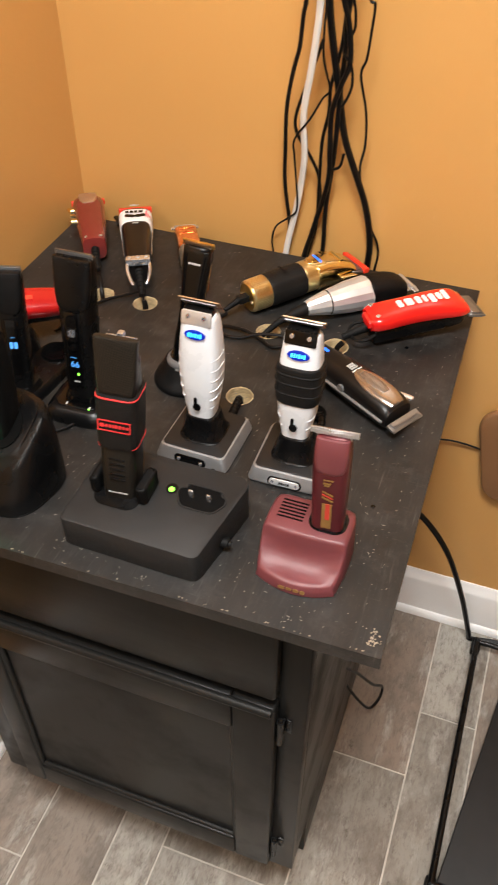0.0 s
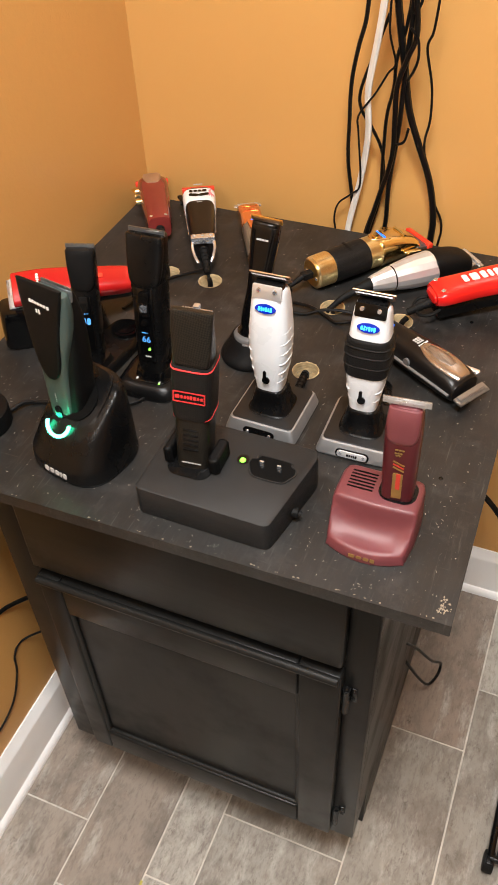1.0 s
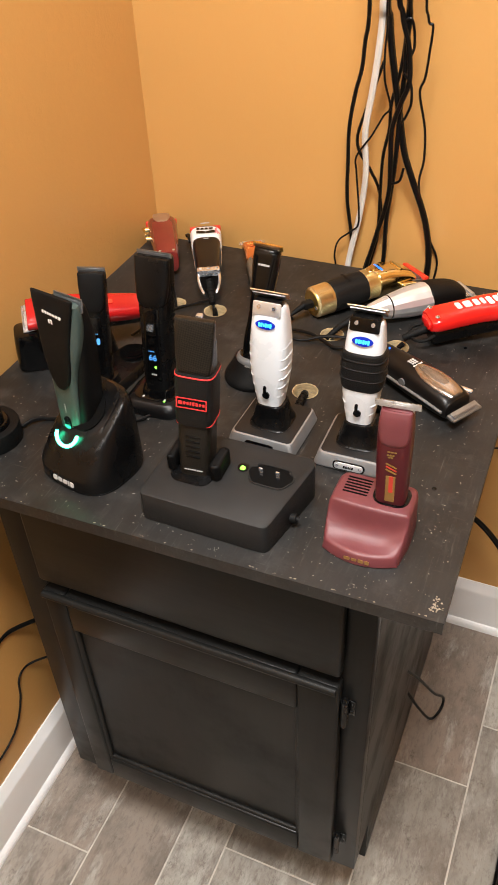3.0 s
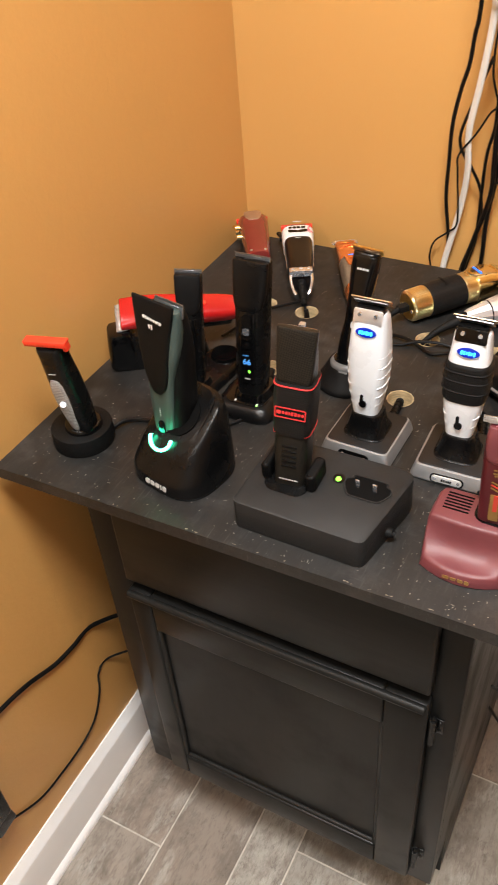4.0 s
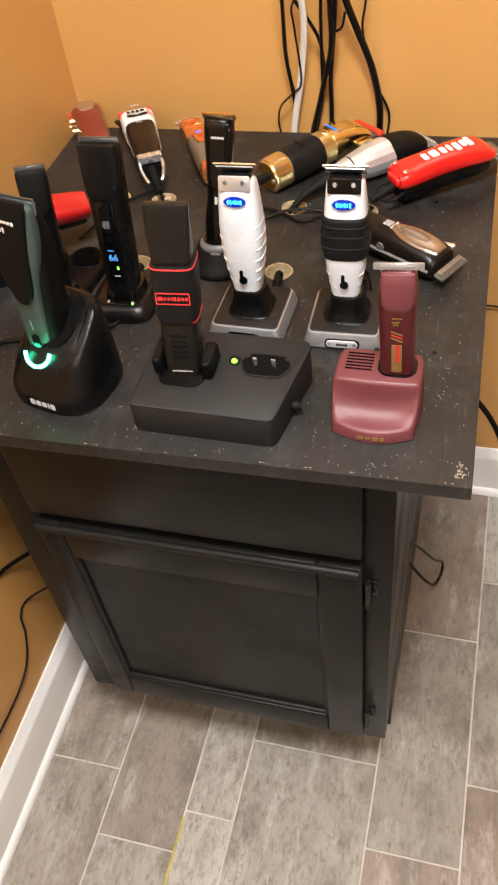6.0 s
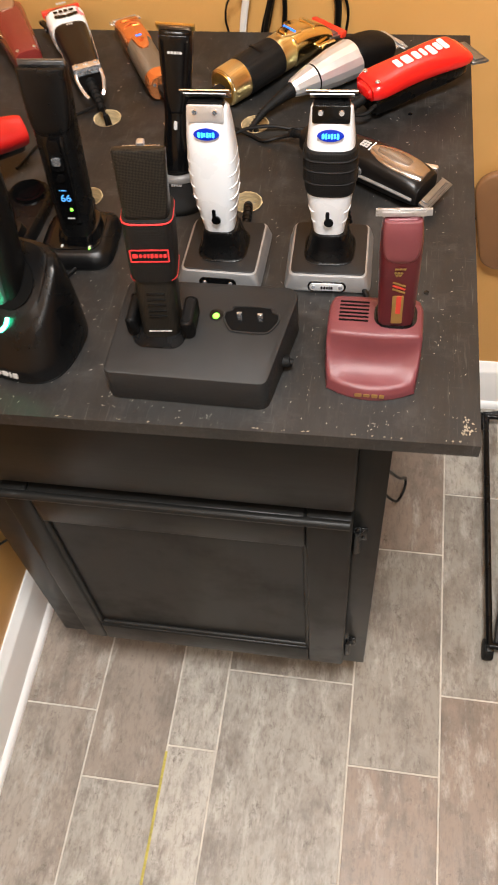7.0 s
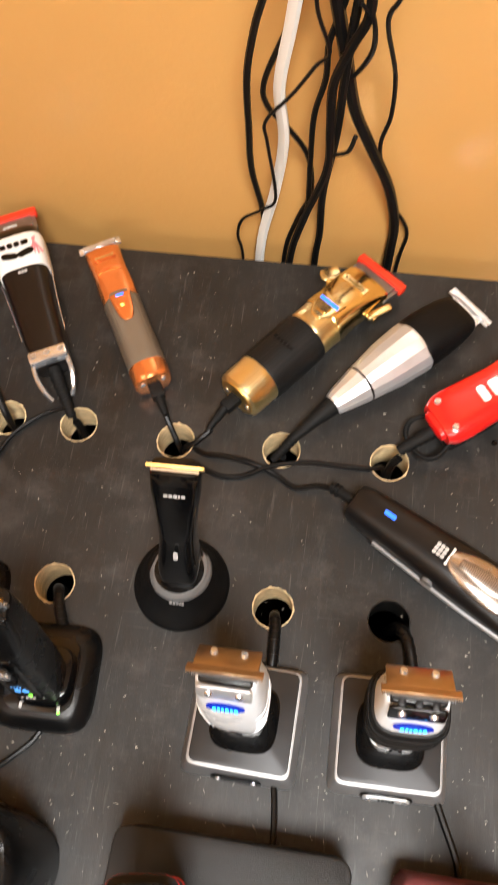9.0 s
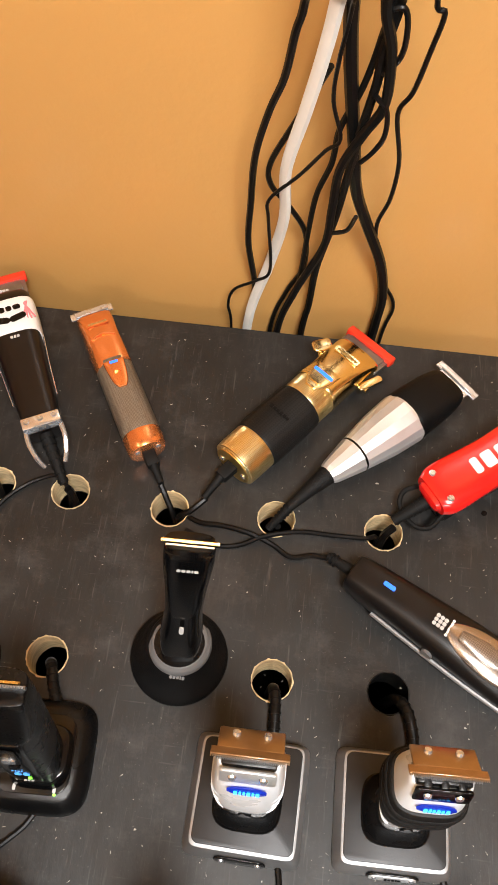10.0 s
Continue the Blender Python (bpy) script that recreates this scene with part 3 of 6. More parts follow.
def plywood_top():
    bm = bmesh.new()
    loops = [[(TX0, TY0), (TX1, TY0 + 0.010), (TX1 - 0.008, TY1), (TX0, TY1)]]
    for k, (hx, hy) in enumerate(HOLES):
        loops.append([(hx + (HR + 0.0007 * noise.noise((i * 0.9, k, 3))) * math.cos(2 * math.pi * i / 32), hy + (HR + 0.0007 * noise.noise((i * 0.9, k, 7))) * math.sin(2 * math.pi * i / 32)) for i in range(32)])
    edges = []
    for loop in loops:
        vs = [bm.verts.new((x, y, H)) for x, y in loop]
        edges += [bm.edges.new((vs[i], vs[(i + 1) % len(vs)])) for i in range(len(vs))]
    bmesh.ops.triangle_fill(bm, edges=edges, use_beauty=True, normal=(0, 0, 1))
    up = bmesh.ops.extrude_face_region(bm, geom=bm.faces[:])
    bmesh.ops.translate(bm, verts=[v for v in up["geom"] if isinstance(v, bmesh.types.BMVert)], vec=(0, 0, -TH))
    return bm


top = part("countertop", plywood_top(), TOPPAINT, sharp=25)
tagged(top, "black painted plywood top with drilled cable holes and a chipped corner", "countertop")


def hole_rim(hx, hy, seed, torn):
    """Raw plywood wall of a drilled hole, with a torn, uneven lip."""
    bm = bmesh.new()
    n, rings = 48, []
    for z, lip in ((H - 0.032, 0), (H - 0.001, 0), (H + 0.0006, 1), (H + 0.0006, 2)):
        ring = []
        for i in range(n):
            a = 2 * math.pi * i / n
            tear = max(0, noise.noise((math.cos(a) * 5.5 + seed * 7, math.sin(a) * 5.5, seed)) + 0.1) * torn
            r = HR - 0.0010 + (0.0006 + tear * 0.0016) * (lip == 2) + 0.0004 * noise.noise((i, seed, z * 900))
            ring.append(bm.verts.new((hx + r * math.cos(a), hy + r * math.sin(a), z)))
        rings.append(ring)
    for a, b in zip(rings, rings[1:]):
        for i in range(n):
            bm.faces.new((a[i], a[(i + 1) % n], b[(i + 1) % n], b[i]))
    return part("hole_rim", bm, RAWPLY if torn > 0.5 else CABPAINT, top, "bare torn plywood edge" if torn > 0.5 else "black painted hole edge")


for k, (hx, hy) in enumerate(HOLES):
    hole_rim(hx, hy, k + 1, 0.25 if k == 7 else 1.0)

rng = random.Random(5)


def flake(cx, cy, r, h, n=9, stretch=1.0, turn=0.0):
    bm = bmesh.new()
    pts = []
    for i in range(n):
        a = 2 * math.pi * i / n
        q = r * rng.uniform(0.55, 1.1)
        x, y = q * stretch * math.cos(a), q * math.sin(a)
        pts.append((cx + x * math.cos(turn) - y * math.sin(turn), cy + x * math.sin(turn) + y * math.cos(turn)))
    f = bm.faces.new([bm.verts.new((x, y, H - 0.0003)) for x, y in pts])
    up = bmesh.ops.extrude_face_region(bm, geom=[f])
    bmesh.ops.translate(bm, verts=[v for v in up["geom"] if isinstance(v, bmesh.types.BMVert)], vec=(0, 0, h))
    return bm


for _ in range(30):
    cx, cy = 0.608 + rng.gauss(0, 0.0032), -0.582 + rng.gauss(0, 0.0048)
    if cx < 0.616 and cy > -0.597:
        part("paint_chip", flake(cx, cy, rng.uniform(0.0003, 0.0012), 0.0006, 9, 1.4, rng.uniform(0, 3)), CHIP, top, "patch of bare wood")
for _ in range(34):
    cx = rng.uniform(0.03, 0.612)
    part("paint_chip", flake(cx, TY0 + 0.0022 + 0.0163 * (cx - TX0) + rng.uniform(0, 0.0012), rng.uniform(0.0004, 0.0010), 0.0005, 7, rng.uniform(1, 2.6), rng.uniform(-0.3, 0.3)), CHIP, top, "nick of bare wood")
for cx, cy in ((0.545, -0.157), (0.563, -0.302), (0.556, -0.297), (0.566, -0.293), (0.548, -0.288), (0.57, -0.43)):
    part("screw_head", rod((cx, cy, H - 0.001), (cx, cy, H + 0.0006), 0.0034 if cx == 0.563 else 0.0024, n=12), BLACK, top)

bits = []
for k in range(900):
    x = rng.uniform(TX0 + 0.008, TX1 - 0.012)
    y = rng.uniform(TY0 + 0.012, TY1 - 0.012)
    if k % 3 == 0:
        y = rng.uniform(TY0 + 0.012, -0.42)
    elif k % 5 == 0:
        x = rng.uniform(0.50, 0.60)
    long = rng.random() < 0.35
    bits.append(flake(x, y, rng.uniform(0.00016, 0.00030) if long else rng.uniform(0.00022, 0.00052) * (1.8 if rng.random() < 0.05 else 1), 0.0006, 4 if long else 5, rng.uniform(4, 9) if long else rng.uniform(1, 2), rng.uniform(0, 3.1)))
for cx, cy in ((0.388, -0.592), (0.391, -0.5905), (0.30, -0.575), (0.53, -0.59), (0.31, -0.555)):
    for _ in range(4):
        bits.append(flake(cx + rng.uniform(-0.004, 0.004), cy + rng.uniform(-0.003, 0.003), rng.uniform(0.00025, 0.00045), 0.0005, 5, 3.2, rng.uniform(0.3, 2.4)))
tagged(part("hair_clippings", merged(*bits), CLIPPINGS), "pale hair clippings and paint specks scattered on the top", "debris", kind="stuff")

# ---- cords behind the top ----


def cord(pts, r, material, label, group="", name="cable", flat=1.0, n=8):
    return tagged(part(name, tube(pts, r, n, 6, flat), material), label, "cable", group)


white_pts, white_r = ([(0.385, -0.033, 2.450), (0.382, -0.033, 1.600), (0.377, -0.036, 1.197), (0.373, -0.022, 1.128), (0.368, -0.014, 1.084), (0.361, -0.006, 1.039), (0.351, 0.004, 0.979), (0.352, 0.014, 0.919), (0.342, 0.026, 0.848), (0.324, 0.033, 0.750), (0.320, 0.020, 0.600)], 0.0052)
cord(white_pts, white_r, WHITECORD, "thick white power cord hanging on the orange wall", flat=0.7)
G = "black cords on the wall"
L = "black power cord hanging down the orange wall"
W3 = [
    ([(0.361, -0.033, 2.450), (0.360, -0.033, 1.600), (0.359, -0.032, 1.193), (0.355, -0.019, 1.124), (0.351, -0.015, 1.102), (0.346, -0.008, 1.065), (0.337, -0.002, 1.033), (0.328, 0.006, 0.986), (0.325, 0.015, 0.929), (0.323, 0.025, 0.872), (0.329, 0.036, 0.799), (0.324, 0.036, 0.731), (0.320, 0.020, 0.600)], 0.0027),
    ([(0.396, -0.033, 2.450), (0.391, -0.033, 1.600), (0.383, -0.040, 1.196), (0.381, -0.027, 1.127), (0.378, -0.020, 1.089), (0.378, -0.014, 1.056), (0.386, -0.008, 1.021), (0.377, -0.005, 1.007), (0.361, -0.000, 0.978), (0.340, 0.005, 0.946), (0.340, 0.009, 0.919), (0.343, 0.021, 0.844), (0.330, 0.024, 0.824), (0.311, 0.027, 0.805), (0.305, 0.028, 0.780), (0.308, 0.028, 0.742), (0.304, 0.020, 0.600)], 0.0014),
    ([(0.374, -0.006, 1.075), (0.356, 0.003, 1.025), (0.339, 0.012, 0.976), (0.340, 0.016, 0.950), (0.355, 0.020, 0.925), (0.370, 0.026, 0.890), (0.372, 0.034, 0.838), (0.359, 0.040, 0.794), (0.346, 0.040, 0.733), (0.342, 0.020, 0.600)], 0.0022),
    ([(0.421, -0.033, 2.450), (0.414, -0.033, 1.600), (0.405, -0.027, 1.176), (0.401, -0.014, 1.105), (0.395, -0.006, 1.061), (0.385, 0.001, 1.022), (0.383, 0.007, 0.986), (0.375, 0.014, 0.946), (0.372, 0.023, 0.890), (0.369, 0.034, 0.819), (0.361, 0.037, 0.778), (0.353, 0.037, 0.732), (0.349, 0.020, 0.600)], 0.0023),
    ([(0.417, -0.033, 2.450), (0.411, -0.033, 1.600), (0.397, -0.042, 1.203), (0.399, -0.028, 1.135), (0.407, -0.022, 1.101), (0.410, -0.014, 1.057), (0.400, -0.009, 1.027), (0.389, -0.003, 0.990), (0.388, 0.006, 0.941), (0.386, 0.014, 0.889), (0.367, 0.026, 0.814), (0.353, 0.028, 0.742), (0.349, 0.020, 0.600)], 0.0034),
    ([(0.430, -0.033, 2.450), (0.423, -0.033, 1.600), (0.409, -0.036, 1.201), (0.407, -0.023, 1.132), (0.403, -0.016, 1.095), (0.403, -0.012, 1.071), (0.399, -0.004, 1.028), (0.396, 0.003, 0.985), (0.392, 0.013, 0.926), (0.383, 0.025, 0.850), (0.381, 0.033, 0.787), (0.377, 0.033, 0.739), (0.373, 0.020, 0.600)], 0.0032),
    ([(0.400, -0.033, 2.450), (0.394, -0.033, 1.600), (0.380, -0.031, 1.195), (0.381, -0.018, 1.126), (0.386, -0.009, 1.077), (0.396, 0.003, 1.010), (0.404, 0.012, 0.958), (0.417, 0.019, 0.917), (0.437, 0.028, 0.860), (0.447, 0.036, 0.804), (0.447, 0.037, 0.752), (0.443, 0.020, 0.600)], 0.0046),
    ([(0.443, -0.033, 2.450), (0.437, -0.033, 1.600), (0.426, -0.029, 1.199), (0.427, -0.016, 1.130), (0.433, -0.014, 1.121), (0.431, -0.009, 1.094), (0.427, -0.003, 1.059), (0.421, 0.001, 1.038), (0.430, 0.009, 0.991), (0.431, 0.017, 0.947), (0.426, 0.022, 0.914), (0.431, 0.028, 0.877), (0.444, 0.036, 0.828), (0.460, 0.040, 0.789), (0.456, 0.040, 0.736), (0.452, 0.020, 0.600)], 0.0017),
    ([(0.400, -0.025, 1.127), (0.409, -0.026, 1.130), (0.413, -0.024, 1.119), (0.414, -0.020, 1.100), (0.411, -0.018, 1.089), (0.405, -0.016, 1.080)], 0.0018),
    ([(0.403, -0.018, 1.066), (0.412, -0.015, 1.053), (0.414, -0.012, 1.031), (0.409, -0.009, 1.014), (0.402, -0.006, 1.001)], 0.0018),
    ([(0.391, 0.010, 0.911), (0.402, 0.008, 0.918), (0.407, 0.005, 0.937)], 0.0018),
]
for pts, r in W3:
    cord(pts, r, CORD, "thin " + L if r < 0.0025 else L, G)

# cords, plug and plate on the other wall
cord([(0.084, -0.40, 0.36), (0.04, -0.45, 0.362), (-0.008, -0.528, 0.378), (-0.008, -0.575, 0.386), (-0.008, -0.619, 0.394), (-0.008, -0.674, 0.418), (-0.008, -0.728, 0.431), (-0.008, -0.771, 0.434), (0.0, -0.86, 0.40)], 0.0034, CORD, "black power cord along the orange wall to the adapter")
cord([(0.084, -0.42, 0.275), (0.03, -0.47, 0.272), (-0.009, -0.518, 0.278), (-0.009, -0.547, 0.276), (-0.009, -0.557, 0.238), (-0.009, -0.582, 0.197), (-0.009, -0.618, 0.180), (-0.009, -0.678, 0.179), (-0.009, -0.730, 0.189), (-0.009, -0.787, 0.228), (0.004, -0.79, 0.25)], 0.0018, CORD, "thin black lead from the adapter into the cabinet")
adapter = thing("power_adapter", pose(X0, -0.815, 0.345), "black plug-in power adapter on the orange wall", "adapter")
part("case", moved(prism(rounded(0.052, 0.095, 0.006, 4), 0, 0.036, 0.003), pose(0, 0, 0, 90, 0, 90)), BLACK, adapter)
part("plug_block", moved(prism(rounded(0.036, 0.044, 0.005, 4), 0, 0.028, 0.002), pose(0, 0.012, -0.062, 90, 0, 90) @ pose(0, 0, 0, 0, 0, 8)), GLOSS, adapter)
note = thing("wall_plate", pose(X0, -0.66, 0.985), "blank white plate fixed on the orange wall", "wall plate")
part("plate", moved(prism(rounded(0.19, 0.17, 0.004, 3), 0, 0.006, 0.0015), pose(0, 0, 0, 0, 0, 0) @ pose(0, 0, 0, 90, 0, 90)), TRIM, note)

# cords and cart beside the cabinet
cord([(0.54, -0.01, 0.36), (0.60, -0.03, 0.35), (0.655, -0.04, 0.29), (0.70, -0.03, 0.17), (0.733, 0.0, 0.03), (0.742, 0.004, 0.006), (0.80, 0.012, 0.006), (0.95, 0.008, 0.006), (1.3, 0.0, 0.006)], 0.0050, CORD, "thick black power cord running down to the floor")
cord([(0.549, -0.300, 0.262), (0.566, -0.268, 0.205), (0.590, -0.228, 0.120), (0.604, -0.190, 0.060), (0.604, -0.200, 0.036), (0.592, -0.225, 0.036), (0.572, -0.245, 0.085), (0.549, -0.262, 0.150)], 0.0026, CORD, "thin black cord looping out of the cabinet side")
cord([(0.56, 0.034, 0.46), (0.62, 0.038, 0.47), (0.68, 0.040, 0.462), (0.75, 0.038, 0.45), (0.9, 0.04, 0.44)], 0.0016, CORD, "thin black wire stapled along the orange wall")
cart = thing("rolling_cart", pose(0.752, -0.478, 0), "low black metal rolling cart frame on the tiled floor", "cart")
for p0, p1 in (((0, 0, 0.034), (0, 0.46, 0.034)), ((0, 0, 0.034), (0.42, 0, 0.034)), ((0.42, 0, 0.034), (0.42, 0.46, 0.034)), ((0, 0.46, 0.034), (0.42, 0.46, 0.034))):
    part("frame_bar", rod(p0, p1, 0.0055, n=12), BLACK, cart)
part("tray", prism([(0.008, 0.006), (0.41, 0.006), (0.41, 0.45), (0.068, 0.45)], 0.028, 0.036, 0.002), DOCKGREY, cart, "dark grey tray")
for px, py in ((0.0, 0.0), (0.42, 0.0), (0.42, 0.46), (0.0, 0.46)):
    caster = part("caster", rod((px - 0.008, py, 0.0170), (px + 0.008, py, 0.0170), 0.0170, n=20, bev=0.002), RUBBER, cart)
    part("fork", box(px - 0.005, px + 0.005, py - 0.010, py + 0.010, 0.030, 0.0345, 0.001), BLACK, caster)
pouch = tagged(part("plastic_pouch", moved(prism(rounded(0.17, 0.19, 0.035, 6), 0, 0.014, 0.005), Matrix.Translation((0.752, 0.040, 0.475)) @ pose(0, 0, 0, 90, -12, 0)), BROWNPLASTIC), "brown smooth plastic pouch hanging on the orange wall", "pouch")

# ---- clippers, trimmers and docks on the top ----
UPRIGHT = "clippers standing in docks"
LYING = "clippers lying on the top"


def charging_station():
    """Wide two-slot charging station with an empty slot, a lamp and a cradle."""
    t = thing("charging_station", pose(0.37, -0.528, H), "charcoal plastic charging station with an empty slot and green lamp", "charger")
    bm = prism(filleted([(-0.071, -0.0505), (0.070, -0.0520), (0.089, 0.0515), (-0.067, 0.0515)], (0.008, 0.010, 0.013, 0.011)), 0, 0.036, 0.0018, 2)
    for v in bm.verts:
        if v.co.z > 0.02:
            v.co.z += 0.09 * (v.co.y + 0.05) * (v.co.z - 0.02) / 0.016
    part("housing", bm, DOCKGREY, t)
    part("foot_gap", prism([(-0.060, -0.048), (0.064, -0.049), (0.082, 0.030), (0.074, 0.048), (-0.060, 0.048), (-0.067, -0.040)], -0.0002, 0.003), BLACK, t)
    up = lambda x, y, dz=0.0: (x, y, 0.0362 + 0.09 * (y + 0.05) + dz)
    tilt = Matrix.Rotation(math.atan(0.09), 4, "X")
    lay = lambda bm, x, y, dz=0.0: moved(bm, Matrix.Translation(up(x, y, dz)) @ tilt)
    part("cradle_recess", lay(prism(rounded(0.046, 0.042, 0.012), 0, 0.0008), -0.028, -0.002), BLACK, t)
    for x, w in ((-0.0505, 0.008), (-0.0020, 0.011)):
        part("cradle_wing", lay(prism(rounded(w, 0.032, w * 0.45, 5), 0, 0.021, 0.003), x, 0.004), MATTE, t)
    ring = part("lamp_well", lay(prism(rounded(0.012, 0.012, 0.0058, 8), 0, 0.0006), 0.018, 0.016), BLACK, t)
    part("lamp", lay(rod((0, 0, 0), (0, 0, 0.0022), 0.0034, 0.0022, 14), 0.018, 0.0145), GREENLED, ring, "lit green lamp")
    shape = [(-0.0235, 0.0), (-0.0225, 0.006), (-0.0175, 0.0085), (-0.015, 0.0130), (0.015, 0.0130), (0.0175, 0.0085), (0.0225, 0.006), (0.0235, 0.0), (0.0205, -0.006), (0.0175, -0.0105), (0.012, -0.0135), (-0.012, -0.0135), (-0.0175, -0.0105), (-0.0205, -0.006)]
    slot = part("empty_slot", lay(prism(shape, 0, 0.0006), 0.049, 0.013), VOID, t, "empty black slot")
    part("slot_lip", lay(tube([(1.03 * x, 1.03 * y, 0.0006) for x, y in [*shape, shape[0]]], 0.0009, 6, 3), 0.049, 0.013), DOCKGREY, slot)
    for x in (0.0395, 0.0575):
        part("contact_pin", lay(box(-0.0022, 0.0022, -0.0009, 0.0009, 0, 0.0105, 0.0005), x, 0.012), CHROME, slot)
    part("cord_socket", merged(rod((0.074, -0.006, 0.012), (0.084, -0.006, 0.012), 0.005, n=14, bev=0.001), rod((0.0835, -0.006, 0.012), (0.0865, -0.006, 0.011), 0.0032, n=12)), RUBBER, t)
    return t


charging_station()


def carbon_clipper():
    m = axes_at((0.3415, -0.5255, H + 0.0215), (0.007, 0.017, 0.19), (0.14, -0.99, 0.0))
    t = thing("hair_clipper", m, "black carbon-weave clipper with a red-stitched rubber band", "hair clipper", UPRIGHT)
    part("shell", body([(-0.006, 0.0145, 0.0135), (0.02, 0.0165, 0.016), (0.07, 0.0172, 0.0175), (0.12, 0.0172, 0.0165, 0, 0.001), (0.15, 0.0178, 0.013, 0, -0.001), (0.168, 0.0182, 0.010, 0, -0.003)], 4.5), CARBON, t)
    part("head", body([(0.138, 0.0165, 0.0075, 0, -0.0075), (0.155, 0.0182, 0.0068, 0, -0.0072), (0.178, 0.0190, 0.0052, 0, -0.007), (0.192, 0.0195, 0.0038, 0, -0.0065)], 6, r=0.0012), CARBON, t, "carbon-weave blade cover")
    part("neck", body([(0.13, 0.0155, 0.010, 0.0, 0.005), (0.160, 0.014, 0.009, 0.002, 0.006), (0.172, 0.010, 0.006, 0.003, 0.006)], 4), BLACK, t)
    blade = part("blade", moved(comb_blade(0.028, 0.016, 0.003, 12, 0.003), pose(0.0, 0.008, 0.182, -14)), STEEL, t)
    part("blade_bracket", merged(box(-0.0115, 0.0115, 0.002, 0.0105, 0.172, 0.1845, 0.001), box(-0.0028, 0.0028, 0.003, 0.010, 0.182, 0.190, 0.001)), STEEL, blade, "steel blade bracket")
    band = part("rubber_band", body([(0.080, 0.0188, 0.0192), (0.094, 0.0194, 0.0198), (0.122, 0.0198, 0.0196, 0, 0.0005), (0.137, 0.0198, 0.0188, 0, 0.001)], 4.5, r=0.0006), GRIP, t, "black rubber band with red edges")
    for z, hx, hy in ((0.0815, 0.0190, 0.0194), (0.1352, 0.0199, 0.0190)):
        part("red_edge", loft([(z - 0.0008, hx - 0.0006, hy - 0.0006, 0, 0.0006), (z - 0.0004, hx + 0.0003, hy + 0.0003, 0, 0.0006), (z + 0.0004, hx + 0.0003, hy + 0.0003, 0, 0.0006), (z + 0.0008, hx - 0.0006, hy - 0.0006, 0, 0.0006)], 4.5), REDTHREAD, band)
    y = -0.0202
    fr = [sticker(0.030, 0.0011, at=(0, y, 0.1135)), sticker(0.030, 0.0011, at=(0, y, 0.1025)), sticker(0.0011, 0.012, at=(-0.0148, y, 0.108)), sticker(0.0011, 0.012, at=(0.0148, y, 0.108))]
    part("red_badge", merged(*fr), REDTHREAD, band)
    bars("badge_mark", [0.0044, 0.0026, 0.0026, 0.0016, 0.0026, 0.0028, 0.0026, 0.0026], 0.0046, 0.0007, (0, y + 0.0001, 0.108), REDTHREAD, band)
    for k in range(5):
        part("switch_ridge", box(-0.0075, 0.0075, -0.0182, -0.0165, 0.042 + 0.006 * k, 0.0442 + 0.006 * k, 0.0005), BLACK, t)
    bars("small_print", [0.003, 0.002, 0.003, 0.003, 0.0015, 0.004], 0.0017, 0.0006, (0, -0.0166, 0.0255), PALEGREY, t)
    return t


carbon_clipper()


